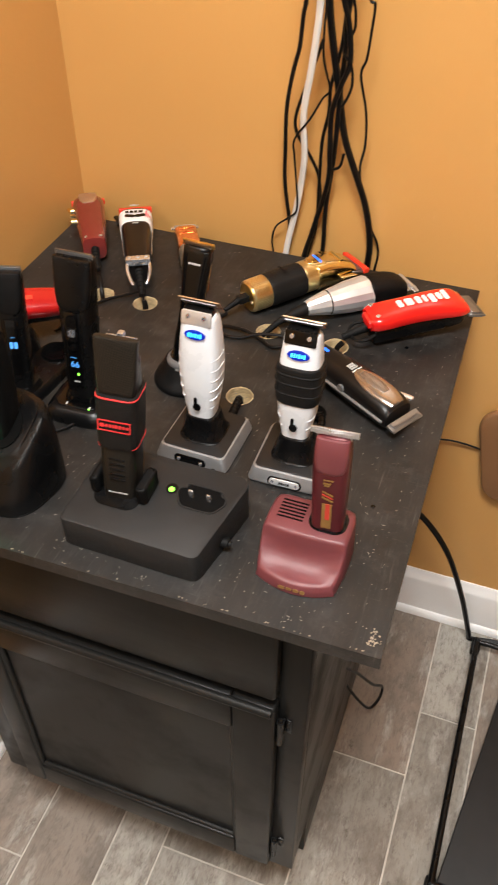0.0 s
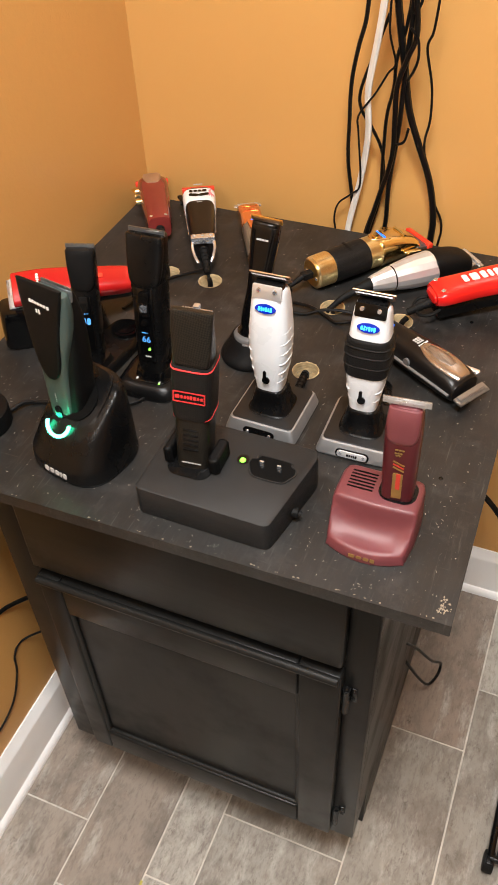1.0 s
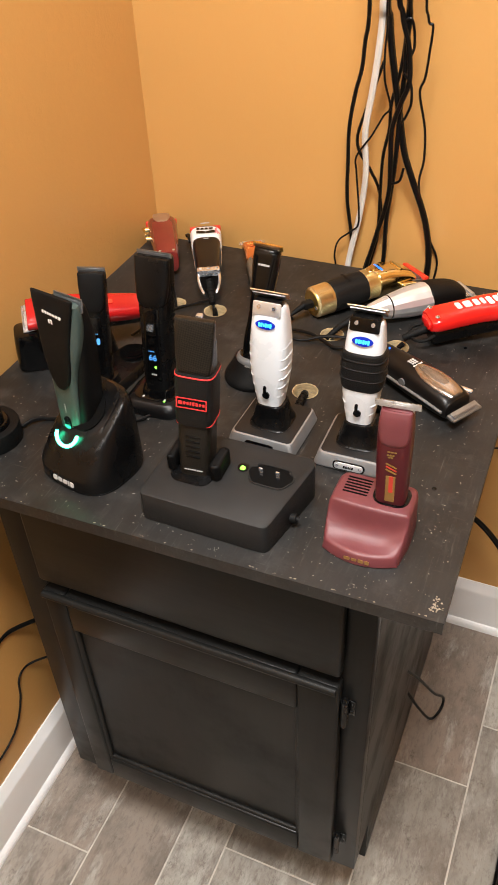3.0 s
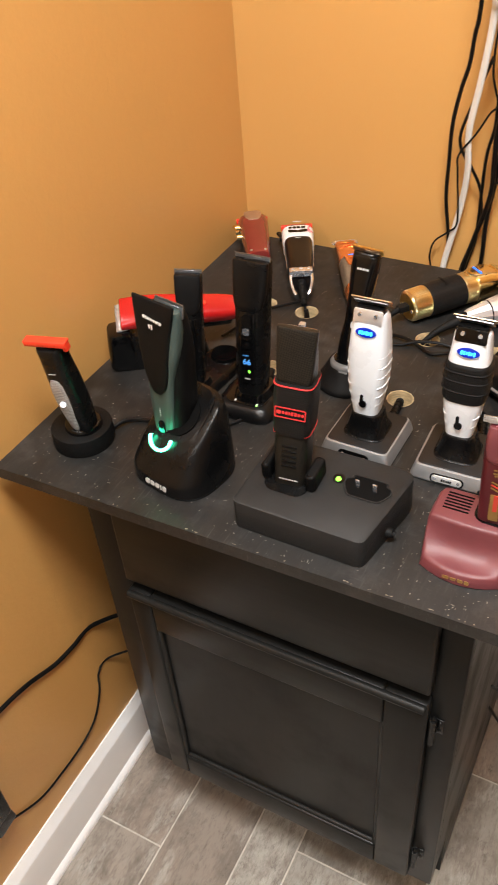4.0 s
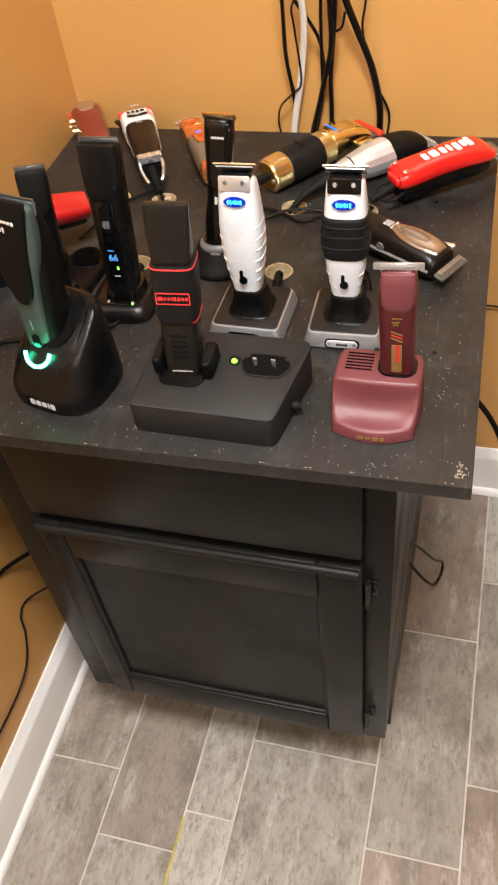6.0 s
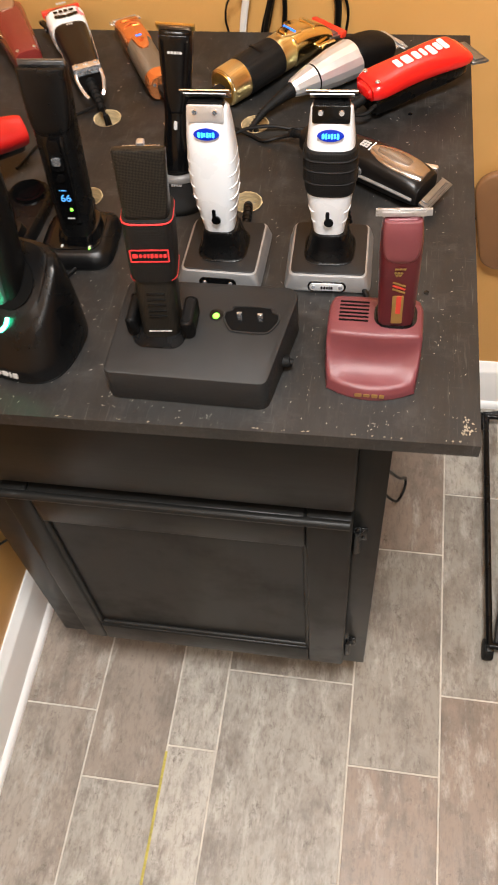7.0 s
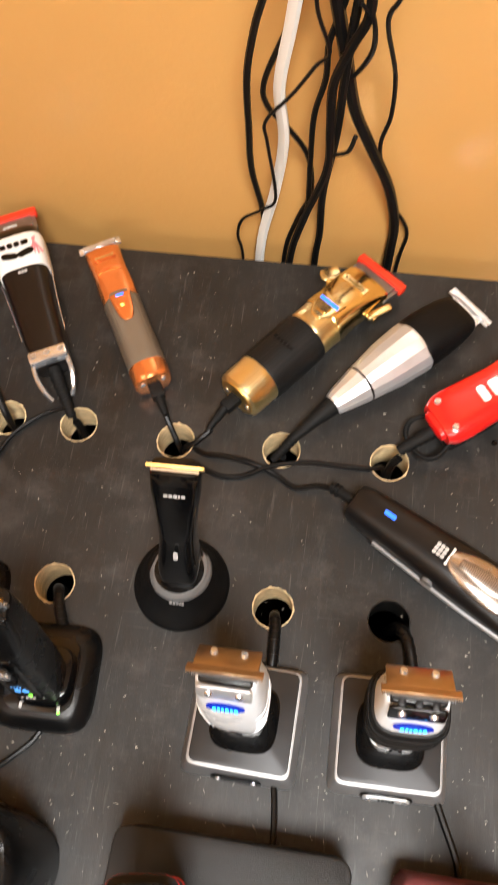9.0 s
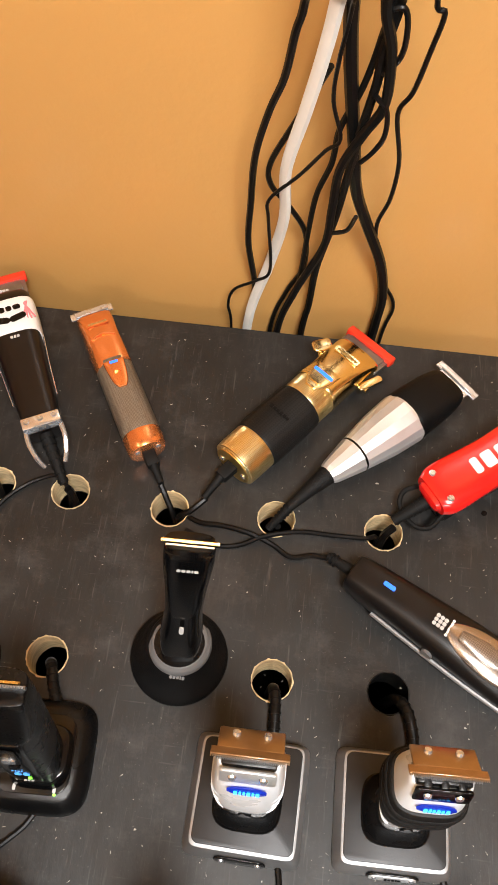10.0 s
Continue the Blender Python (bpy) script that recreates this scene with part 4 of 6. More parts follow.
def maroon_dock():
    t = thing("charging_stand", pose(0.525, -0.516, H), "maroon satin plastic charging stand with a scooped front and vent slots", "charger")
    rows = []
    bm = bmesh.new()
    for y, h, w, bulge, cheek in ((-0.034, 0.0004, 0.0375, 0.0105, 0), (-0.0345, 0.0010, 0.0380, 0.0108, 0), (-0.034, 0.0120, 0.0372, 0.0103, 0), (-0.0328, 0.0138, 0.0368, 0.0096, 0.0004), (-0.0300, 0.0140, 0.0380, 0.0080, 0.002), (-0.0240, 0.0146, 0.0388, 0.0060, 0.008), (-0.0185, 0.0172, 0.0394, 0.0045, 0.013), (-0.0148, 0.0215, 0.0397, 0.0035, 0.014), (-0.0122, 0.0285, 0.0399, 0.0030, 0.010), (-0.0108, 0.0360, 0.0400, 0.0026, 0.006), (-0.0098, 0.0425, 0.0400, 0.0024, 0.002), (-0.0088, 0.0452, 0.0400, 0.0023, 0), (-0.0070, 0.0460, 0.0400, 0.0020, 0), (0.004, 0.0462, 0.0402, 0, 0), (0.024, 0.0462, 0.0398, 0, 0), (0.0315, 0.0452, 0.0375, 0, 0), (0.0350, 0.0425, 0.0345, 0, 0), (0.0368, 0.0370, 0.0330, 0, 0), (0.0375, 0.0010, 0.0345, 0, 0)):
        r = min(0.0042, h * 0.6)
        flare = 0.0030 * min(1.0, h / 0.046)
        prof = [(-w - flare * 0.4, 0.0), (-w, h - r), (-w + 0.3 * r, h - 0.3 * r), (-w + r, h)] + [((-w + r) * (1 - 2 * k / 8), h) for k in range(1, 8)] + [(w - r, h), (w - 0.3 * r, h - 0.3 * r), (w, h - r), (w + flare * 0.4, 0.0)]
        rows.append([bm.verts.new((x, y - bulge * (1 - min(1.0, abs(x) / w) ** 2), z + cheek * min(1.0, abs(x) / w) ** 5 * (z > h * 0.5))) for x, z in prof])
    n = len(rows[0])
    for a, b in zip(rows, rows[1:]):
        for k in range(n):
            bm.faces.new((a[k], a[(k + 1) % n], b[(k + 1) % n], b[k]))
    bm.faces.new(rows[0][::-1])
    bm.faces.new(rows[-1])
    part("housing", bm, MAROON, t, sharp=50)
    for k in range(6):
        part("vent_slot", prism(rounded(0.025, 0.0017, 0.0007, 2, -0.0185, 0.004 + 0.0042 * k), 0.0456, 0.0467), VOID, t)
    part("socket", prism(rounded(0.036, 0.031, 0.012, 6, 0.0165, 0.013), 0.0455, 0.0468), BLACK, t)
    bars("name_mark", [0.0062, 0.0056, 0.0054, 0.0044], 0.0050, 0.0012, (0.000, -0.0449, 0.0070), GOLDPRINT, t)
    return t


maroon_dock()


def t_blade(parent, w, z, depth, plate, back=None, y=0.0, tilt=0.0, teeth=22):
    """A wide T-shaped cutter."""
    b = part("blade", moved(merged(comb_blade(w, 0.006, 0.0016, teeth + 14, 0.0011), box(-w * 0.36, w * 0.36, -0.0007, 0.0011, -depth, -0.0055, 0.0004, 1)), pose(0, y, z, tilt)), plate, parent, "T-shaped metal blade")
    part("cutter", moved(comb_blade(w * 0.78, 0.004, 0.0012, teeth + 8, 0.0009), pose(0, y - 0.0022, z - 0.0008, tilt)), back or plate, b)
    return b


def maroon_trimmer():
    m = axes_at((0.5415, -0.5035, H + 0.030), (-0.0025, -0.0005, 0.13), (0.06, -1, 0))
    t = thing("hair_trimmer", m, "maroon cordless trimmer with a wide T-blade in its stand", "hair trimmer", UPRIGHT)
    part("shell", body([(0, 0.0142, 0.0115), (0.03, 0.0152, 0.0130), (0.07, 0.0160, 0.0135), (0.10, 0.0162, 0.0120), (0.117, 0.0152, 0.0095, 0, 0.001), (0.124, 0.0140, 0.0075, 0, 0.002)], 4), MAROONMET, t)
    part("face_plate", body([(0.088, 0.0085, 0.004, 0, -0.0092), (0.095, 0.0135, 0.005, 0, -0.0086), (0.112, 0.0148, 0.0055, 0, -0.0055), (0.123, 0.0140, 0.005, 0, -0.0025)], 4, r=0.001), MAROON, t, "lighter maroon scooped face")
    t_blade(t, 0.0415, 0.130, 0.010, STEEL)
    part("label_strip", sticker(0.0090, 0.032, 0.001, at=(0, -0.0138, 0.038)), GOLDPRINT, t, "gold printed strip")
    part("label_red", sticker(0.004, 0.020, 0.0005, at=(0.0006, -0.0143, 0.044)), REDPRINT, t)
    for k in range(3):
        part("label_stripe", sticker(0.011, 0.0016, 0.0003, at=(0.0, -0.0142, 0.0600 + 0.0036 * k), rot=-24), REDPRINT if k % 2 else GOLDPRINT, t)
    for k in range(5):
        part("star_mark", sticker(0.0020, 0.0020, 0.0006, at=(-0.0036 + 0.0024 * (k % 3) + 0.0012 * (k > 2), -0.0142, 0.0795 - 0.0026 * (k > 2)), rot=45), GOLDPRINT, t)
    bars("name_mark", [0.0028, 0.0026, 0.0024], 0.0016, 0.0004, (0, -0.0142, 0.0835), GOLDPRINT, t)
    return t


maroon_trimmer()


def silver_dock(x, y, turn, label, lit):
    t = thing("charging_stand", pose(x, y, H, 0, 0, turn), label, "charger")
    part("housing", loft([(0, 0.0400, 0.0400, 0, -0.001), (0.002, 0.0410, 0.0410, 0, -0.001), (0.013, 0.0378, 0.0378, 0, 0.0), (0.0155, 0.0365, 0.0365, 0, 0.0), (0.016, 0.035, 0.035, 0, 0.0)], 14, 48), SILVER, t, "brushed silver base")
    part("top_plate", moved(prism(rounded(0.0695, 0.0695, 0.005), 0, 0.0012, 0.0004), Matrix.Translation((0, 0.0006, 0.0158))), SILVERDARK, t)
    part("plinth", body([(0.0165, 0.024, 0.0235), (0.020, 0.0225, 0.022), (0.030, 0.0195, 0.0175), (0.045, 0.0165, 0.0152)], 3.6, r=0.0015), BLACK, t, "black plastic holder")
    plate = part("name_plate", moved(prism(rounded(0.036, 0.0105, 0.0050, 6), 0, 0.0014, 0.0005), pose(0, -0.0406, 0.0072, 76)), GLOSS, t, "black name plate")
    if lit:
        part("plate_face", moved(prism(rounded(0.0325, 0.0078, 0.0037, 6), 0, 0.0022, 0.0004), pose(0, -0.0406, 0.0072, 76)), SILVERBRIGHT, plate, "satin silver plate face")
    for dx in (-0.0125, 0.0125):
        screw("screw", (dx, -0.0418, 0.0074), 0.0023, CHROME, plate, (0, -1, 0.25))
    if lit:
        bars("name_mark", [0.002, 0.002, 0.002, 0.0012, 0.002], 0.003, 0.0005, (0, -0.0430, 0.0074), VOID, plate, pose(0, 0, 0, -14))
    return t


silver_dock(0.3745, -0.3985, -1.5, "square brushed-silver charging stand with a black holder and name plate", False)
silver_dock(0.4765, -0.3955, 1.0, "square brushed-silver charging stand with a pale lettered name plate", True)


def white_trimmer(x, y, lean_x, face, label, sleeve):
    m = axes_at((x, y, H + 0.026), (lean_x, 0.0105, 0.145), face)
    t = thing("hair_trimmer", m, label, "hair trimmer", UPRIGHT)
    keys = [(0.008, 0.0130, 0.0120), (0.028, 0.0158, 0.0148), (0.055, 0.0200, 0.0178), (0.083, 0.0216, 0.0182), (0.108, 0.0204, 0.0168), (0.130, 0.0184, 0.0138), (0.139, 0.0172, 0.0105, 0, -0.0012)]
    part("shell", body(keys, 3.4, 32), WHITE, t)
    rows = spline([(*k, 0, 0)[:5] for k in keys], 6)
    for k in range(6):
        z = 0.034 + 0.0120 * k
        if sleeve and 0.056 < z < 0.112:
            continue
        near = min(rows, key=lambda q: abs(q[0] - z))
        hx, hy = near[1], near[2]
        for side in (-1, 1):
            pts = []
            for a in np.linspace(0.25, -0.95, 6):
                c, s = math.cos(a), math.sin(a)
                pts.append((side * (hx + 0.0001) * abs(c) ** (2 / 3.4), (hy + 0.0001) * math.copysign(abs(s) ** (2 / 3.4), s), z + 0.0022 * a))
            part("rib", tube([(px * 0.988, py * 0.988, pz) for px, py, pz in pts], 0.00065, 6, 3), WHITE, t)
    if sleeve:
        part("grip_sleeve", body([(0.062, 0.0216, 0.0192), (0.068, 0.0228, 0.0204), (0.084, 0.0236, 0.0208), (0.100, 0.0230, 0.0200), (0.106, 0.0222, 0.0190)], 3.2, 32, r=0.001), GRIP, t, "black rubber grip sleeve")
        for z in (0.076, 0.088, 0.098):
            part("sleeve_ridge", loft([(z - 0.0008, 0.0236, 0.0206, 0, 0), (z, 0.0243, 0.0213, 0, 0), (z + 0.0008, 0.0236, 0.0206, 0, 0)], 3.2, 32), RUBBER, t)
    part("button", merged(sticker(0.0085, 0.0085, 0.0042, 0.0016, at=(0, -0.0160, 0.034)), sticker(0.0035, 0.010, 0.0017, 0.0014, at=(-0.0012, -0.0166, 0.041))), GLOSS, t, "black keyhole-shaped switch")
    badge = part("badge", moved(prism([(0.0112 * math.cos(a), 0.0052 * math.sin(a) * (0.75 + 0.25 * abs(math.sin(a)))) for a in np.linspace(0, 2 * math.pi, 25)[:-1]], 0, 0.0014, 0.0004, 2), pose(0, -0.0158, 0.1205, 81)), BLUEGLOW, t, "oval blue badge, lit")
    bars("badge_mark", [0.0022, 0.0014, 0.0014, 0.0020, 0.0014, 0.0020], 0.0048, 0.0008, (0, -0.0176, 0.1207), BLUEMARK, badge, pose(0, 0, 0, -9))
    front = part("blade_holder", moved(prism(rounded(0.031, 0.0145, 0.002), 0, 0.002, 0.0005), pose(0, -0.0108, 0.1365, 78)), GLOSS if sleeve else SILVERBRIGHT, t)
    for dx in (-0.0085, 0.0085):
        screw("screw", (dx, -0.0130, 0.1385), 0.0026, CHROME, front, (0, -1, 0.2))
    if sleeve:
        for dx in (-0.009, 0.0, 0.009):
            part("cutter_arm", box(dx - 0.0022, dx + 0.0022, -0.0100, 0.002, 0.136, 0.1445, 0.0008), BLACK, front)
    plate = part("blade", moved(merged(comb_blade(0.0420, 0.006, 0.0016, 40, 0.0011), box(-0.0180, 0.0180, -0.0008, 0.0010, -0.0235, -0.0055, 0.0008, 2)), Matrix.Translation((0, -0.0052, 0.1535)) @ pose(0, 0, 0, 48)), COPPERBLADE, t, "bronze T-shaped blade plate")
    part("cutter", moved(comb_blade(0.036, 0.010, 0.0016, 30, 0.0010), Matrix.Translation((0, -0.0058, 0.1510)) @ pose(0, 0, 0, 48)), BLADEGREY, plate, "grey steel moving cutter")
    for dx in (-0.0085, 0.0085):
        v = Matrix.Translation((0, -0.0052, 0.1535)) @ pose(0, 0, 0, 48)
        part("screw", moved(rod((dx, 0.0008, -0.0175), (dx, 0.0026, -0.0175), 0.0026, 0.0020, 14), v), CHROME, plate)
    part("neck", box(-0.0150, 0.0150, -0.0080, 0.0010, 0.130, 0.1445, 0.0015), BLACK, t)
    return t


white_trimmer(0.3735, -0.3995, -0.0015, (0.0, -1, 0), "white ribbed cordless trimmer with a lit blue badge", False)
white_trimmer(0.4755, -0.3960, 0.0, (0.03, -1, 0), "white trimmer with a black rubber grip sleeve and lit blue badge", True)


def slim_trimmer():
    d = thing("charging_stand", pose(0.311, -0.306, H), "round black charging stand with a grey collar", "charger")
    part("housing", body([(0, 0.0370, 0.0370), (0.006, 0.0365, 0.0365), (0.016, 0.0300, 0.0300, 0, 0.002), (0.026, 0.0250, 0.0250, 0, 0.004), (0.031, 0.0215, 0.0215, 0, 0.005)], 2, 40, r=0.0015), MATTE, d)
    part("collar", moved(body([(0, 0.0236, 0.0245), (0.004, 0.0232, 0.024), (0.008, 0.0205, 0.0215)], 2, 40, r=0.001), Matrix.Translation((0.0015, 0.0035, 0.0245)) @ pose(0, 0, 0, -8)), GREYRING, d, "grey plastic collar")
    part("well", moved(rod((0, 0, 0), (0, 0, 0.001), 0.0185, n=32), Matrix.Translation((0.0015, 0.0025, 0.0330)) @ pose(0, 0, 0, -8)), BLACK, d)
    bars("name_mark", [0.002, 0.002, 0.002, 0.001, 0.002], 0.0028, 0.0005, (0.003, -0.0212, 0.0275), GREYRING, d, pose(0, 0, 0, -60))
    m = axes_at((0.3125, -0.3065, H + 0.024), (0.0095, 0.036, 0.145), (0.05, -1, 0))
    t = thing("hair_trimmer", m, "slim gloss black trimmer with gold blade in a round stand", "hair trimmer", UPRIGHT)
    part("shell", body([(0, 0.0140, 0.0135), (0.03, 0.0150, 0.0140), (0.062, 0.0128, 0.0120), (0.095, 0.0140, 0.0112), (0.122, 0.0162, 0.0100), (0.142, 0.0160, 0.0080)], 3.2, 28), GLOSS, t)
    part("face_plate", body([(0.068, 0.0070, 0.0026, 0, -0.0100), (0.082, 0.0105, 0.0030, 0, -0.0092), (0.110, 0.0128, 0.0032, 0, -0.0078), (0.138, 0.0150, 0.0028, 0, -0.0058)], 4, r=0.0008), GLOSS, t)
    part("switch", sticker(0.0032, 0.0085, 0.0015, 0.0012, at=(0, -0.0148, 0.058)), PALEGREY, t)
    bars("name_mark", [0.0026, 0.0026, 0.0026, 0.0013, 0.0026], 0.0032, 0.0005, (0, -0.0098, 0.1235), PALEGREY, t)
    part("blade", moved(comb_blade(0.0360, 0.0060, 0.0020, 26, 0.0016), pose(0, -0.003, 0.1462, 30)), GOLDBLADE, t, "gold comb blade")
    part("cutter", moved(comb_blade(0.030, 0.004, 0.0014, 22, 0.0015), pose(0, -0.0052, 0.1450, 30)), COPPERBLADE, t)
    return t


slim_trimmer()


def display_clipper():
    d = thing("charging_dock", pose(0.2235, -0.3885, H, 0, 0, 2), "black charging dock with a gloss top plate and tiny green lamp", "charger")
    part("housing", loft([(0, 0.0375, 0.0385, 0, 0), (0.003, 0.0385, 0.0395, 0, 0), (0.010, 0.0365, 0.0375, 0, 0), (0.0150, 0.0310, 0.0325, 0, 0), (0.0165, 0.0290, 0.030, 0, 0)], 4.5, 44), BLACK, d)
    part("top_plate", prism(rounded(0.052, 0.054, 0.012), 0.0158, 0.0178, 0.0006), GLOSS, d, "gloss black plate")
    part("seat", body([(0.017, 0.0215, 0.0215, 0.004, -0.002), (0.024, 0.0205, 0.0205, 0.004, -0.001), (0.030, 0.0195, 0.0185, 0.005, 0)], 3.5, 32, r=0.001), GLOSS, d)
    for dx in (-0.014, 0.014):
        part("battery_mark", prism(rounded(0.0022, 0.0040, 0.0005, 2, dx + 0.003, -0.0232), 0.0178, 0.0182), PALEGREY, d)
    part("lamp", prism(rounded(0.0022, 0.0016, 0.0006, 2, 0.0175, -0.0262), 0.0178, 0.0183), GREENLED, d)
    m = axes_at((0.2285, -0.3940, H + 0.021), (0.0015, 0.019, 0.172), (0.05, -1, 0.0))
    t = thing("hair_clipper", m, "black clipper with a lit blue digital display, standing in its dock", "hair clipper", UPRIGHT)
    part("shell", body([(0, 0.0155, 0.0150), (0.03, 0.0172, 0.0170), (0.08, 0.0178, 0.0170), (0.12, 0.0190, 0.0160), (0.150, 0.0205, 0.0135), (0.168, 0.0206, 0.0105, 0, 0.001)], 3.6, 30), BLACK, t)
    part("head_cover", body([(0.112, 0.0120, 0.0045, 0, -0.0122), (0.120, 0.0175, 0.0060, 0, -0.0108), (0.145, 0.0202, 0.0062, 0, -0.0078), (0.168, 0.0208, 0.0045, 0, -0.0060)], 4, r=0.001), BLACK, t, "matte black blade cover")
    strip = part("display_panel", body([(0.022, 0.0095, 0.0030, 0, -0.0152), (0.06, 0.0105, 0.0030, 0, -0.0160), (0.112, 0.0098, 0.0030, 0, -0.0146)], 5, r=0.0008), GLOSS, t, "gloss black display panel")
    lettering("66", 0.0105, DIGITS, strip, (0.0005, -0.0193, 0.0505))
    bars("display_icons", [0.0012, 0.001, 0.0012, 0.001], 0.0013, 0.0008, (-0.001, -0.0192, 0.0590), DIGITS, strip)
    part("lamp", sticker(0.0026, 0.0034, 0.001, at=(0.0035, -0.0189, 0.0385)), GREENLED, strip)
    bars("name_mark", [0.002, 0.0018, 0.002], 0.0022, 0.0005, (0.001, -0.0184, 0.0285), PALEGREY, strip)
    part("switch_frame", sticker(0.0115, 0.030, 0.003, 0.0010, at=(0, -0.0188, 0.0935)), BLACK, strip)
    part("switch", sticker(0.0080, 0.0080, 0.002, 0.0022, at=(0, -0.0190, 0.0890)), CHROME, strip, "chrome slide switch")
    part("button", sticker(0.0075, 0.0075, 0.0036, 0.0014, at=(0, -0.0192, 0.0715)), BLACK, strip)
    part("blade", moved(comb_blade(0.041, 0.0085, 0.0020, 28, 0.0018), pose(0, -0.0005, 0.1710, 8)), BLADEGREY, t)
    part("cutter", moved(comb_blade(0.034, 0.006, 0.0016, 24, 0.0016), pose(0, 0.0022, 0.1695, 8)), GOLDBLADE, t)
    return t


display_clipper()


def small_display_trimmer():
    d = thing("charging_dock", pose(0.149, -0.362, H, 0, 0, -4), "black charging dock with a round empty seat behind", "charger")
    part("housing", loft([(0, 0.0265, 0.056, 0, 0), (0.002, 0.0272, 0.0567, 0, 0), (0.010, 0.0250, 0.0540, 0, 0), (0.0130, 0.0225, 0.0515, 0, 0)], 4.0, 40), BLACK, d)
    part("round_seat", merged(rod((0.002, 0.032, 0.012), (0.002, 0.032, 0.0165), 0.0185, 0.0175, 28), rod((0.002, 0.032, 0.0163), (0.002, 0.032, 0.0172), 0.013, n=24)), GLOSS, d)
    part("seat", body([(0.012, 0.0195, 0.0195, 0.001, -0.036), (0.022, 0.0175, 0.0165, 0.001, -0.036)], 4, r=0.001), BLACK, d)
    m = axes_at((0.1500, -0.4010, H + 0.016), (-0.001, 0.019, 0.148), (0.38, -1, 0.0))
    t = thing("hair_trimmer", m, "slim black trimmer with a lit blue display, standing in its dock", "hair trimmer", UPRIGHT)
    part("shell", body([(0, 0.0135, 0.0130), (0.03, 0.0145, 0.0140), (0.09, 0.0145, 0.0135), (0.125, 0.0155, 0.0115), (0.144, 0.0155, 0.0085)], 3.6, 28), BLACK, t)
    part("head_cover", body([(0.098, 0.0090, 0.0035, 0, -0.0108), (0.106, 0.0130, 0.0045, 0, -0.0098), (0.126, 0.0150, 0.0045, 0, -0.0078), (0.143, 0.0154, 0.0034, 0, -0.0056)], 4, r=0.0008), MATTE, t)
    strip = part("display_panel", body([(0.018, 0.0078, 0.003, 0.0, -0.0118), (0.05, 0.0085, 0.003, 0.0, -0.0126), (0.092, 0.0080, 0.003, 0.0, -0.0116)], 5, r=0.0006), GLOSS, t)
    bars("display_marks", [0.0034, 0.0040], 0.0085, 0.0012, (0.001, -0.0158, 0.062), DIGITS, strip)
    bars("display_icons", [0.001, 0.001, 0.001], 0.0012, 0.0008, (0.001, -0.0156, 0.0715), DIGITS, strip)
    part("blade", moved(comb_blade(0.0315, 0.0075, 0.0018, 24, 0.0016), pose(0, -0.0005, 0.1470, 8)), BLADEGREY, t)
    return t


small_display_trimmer()


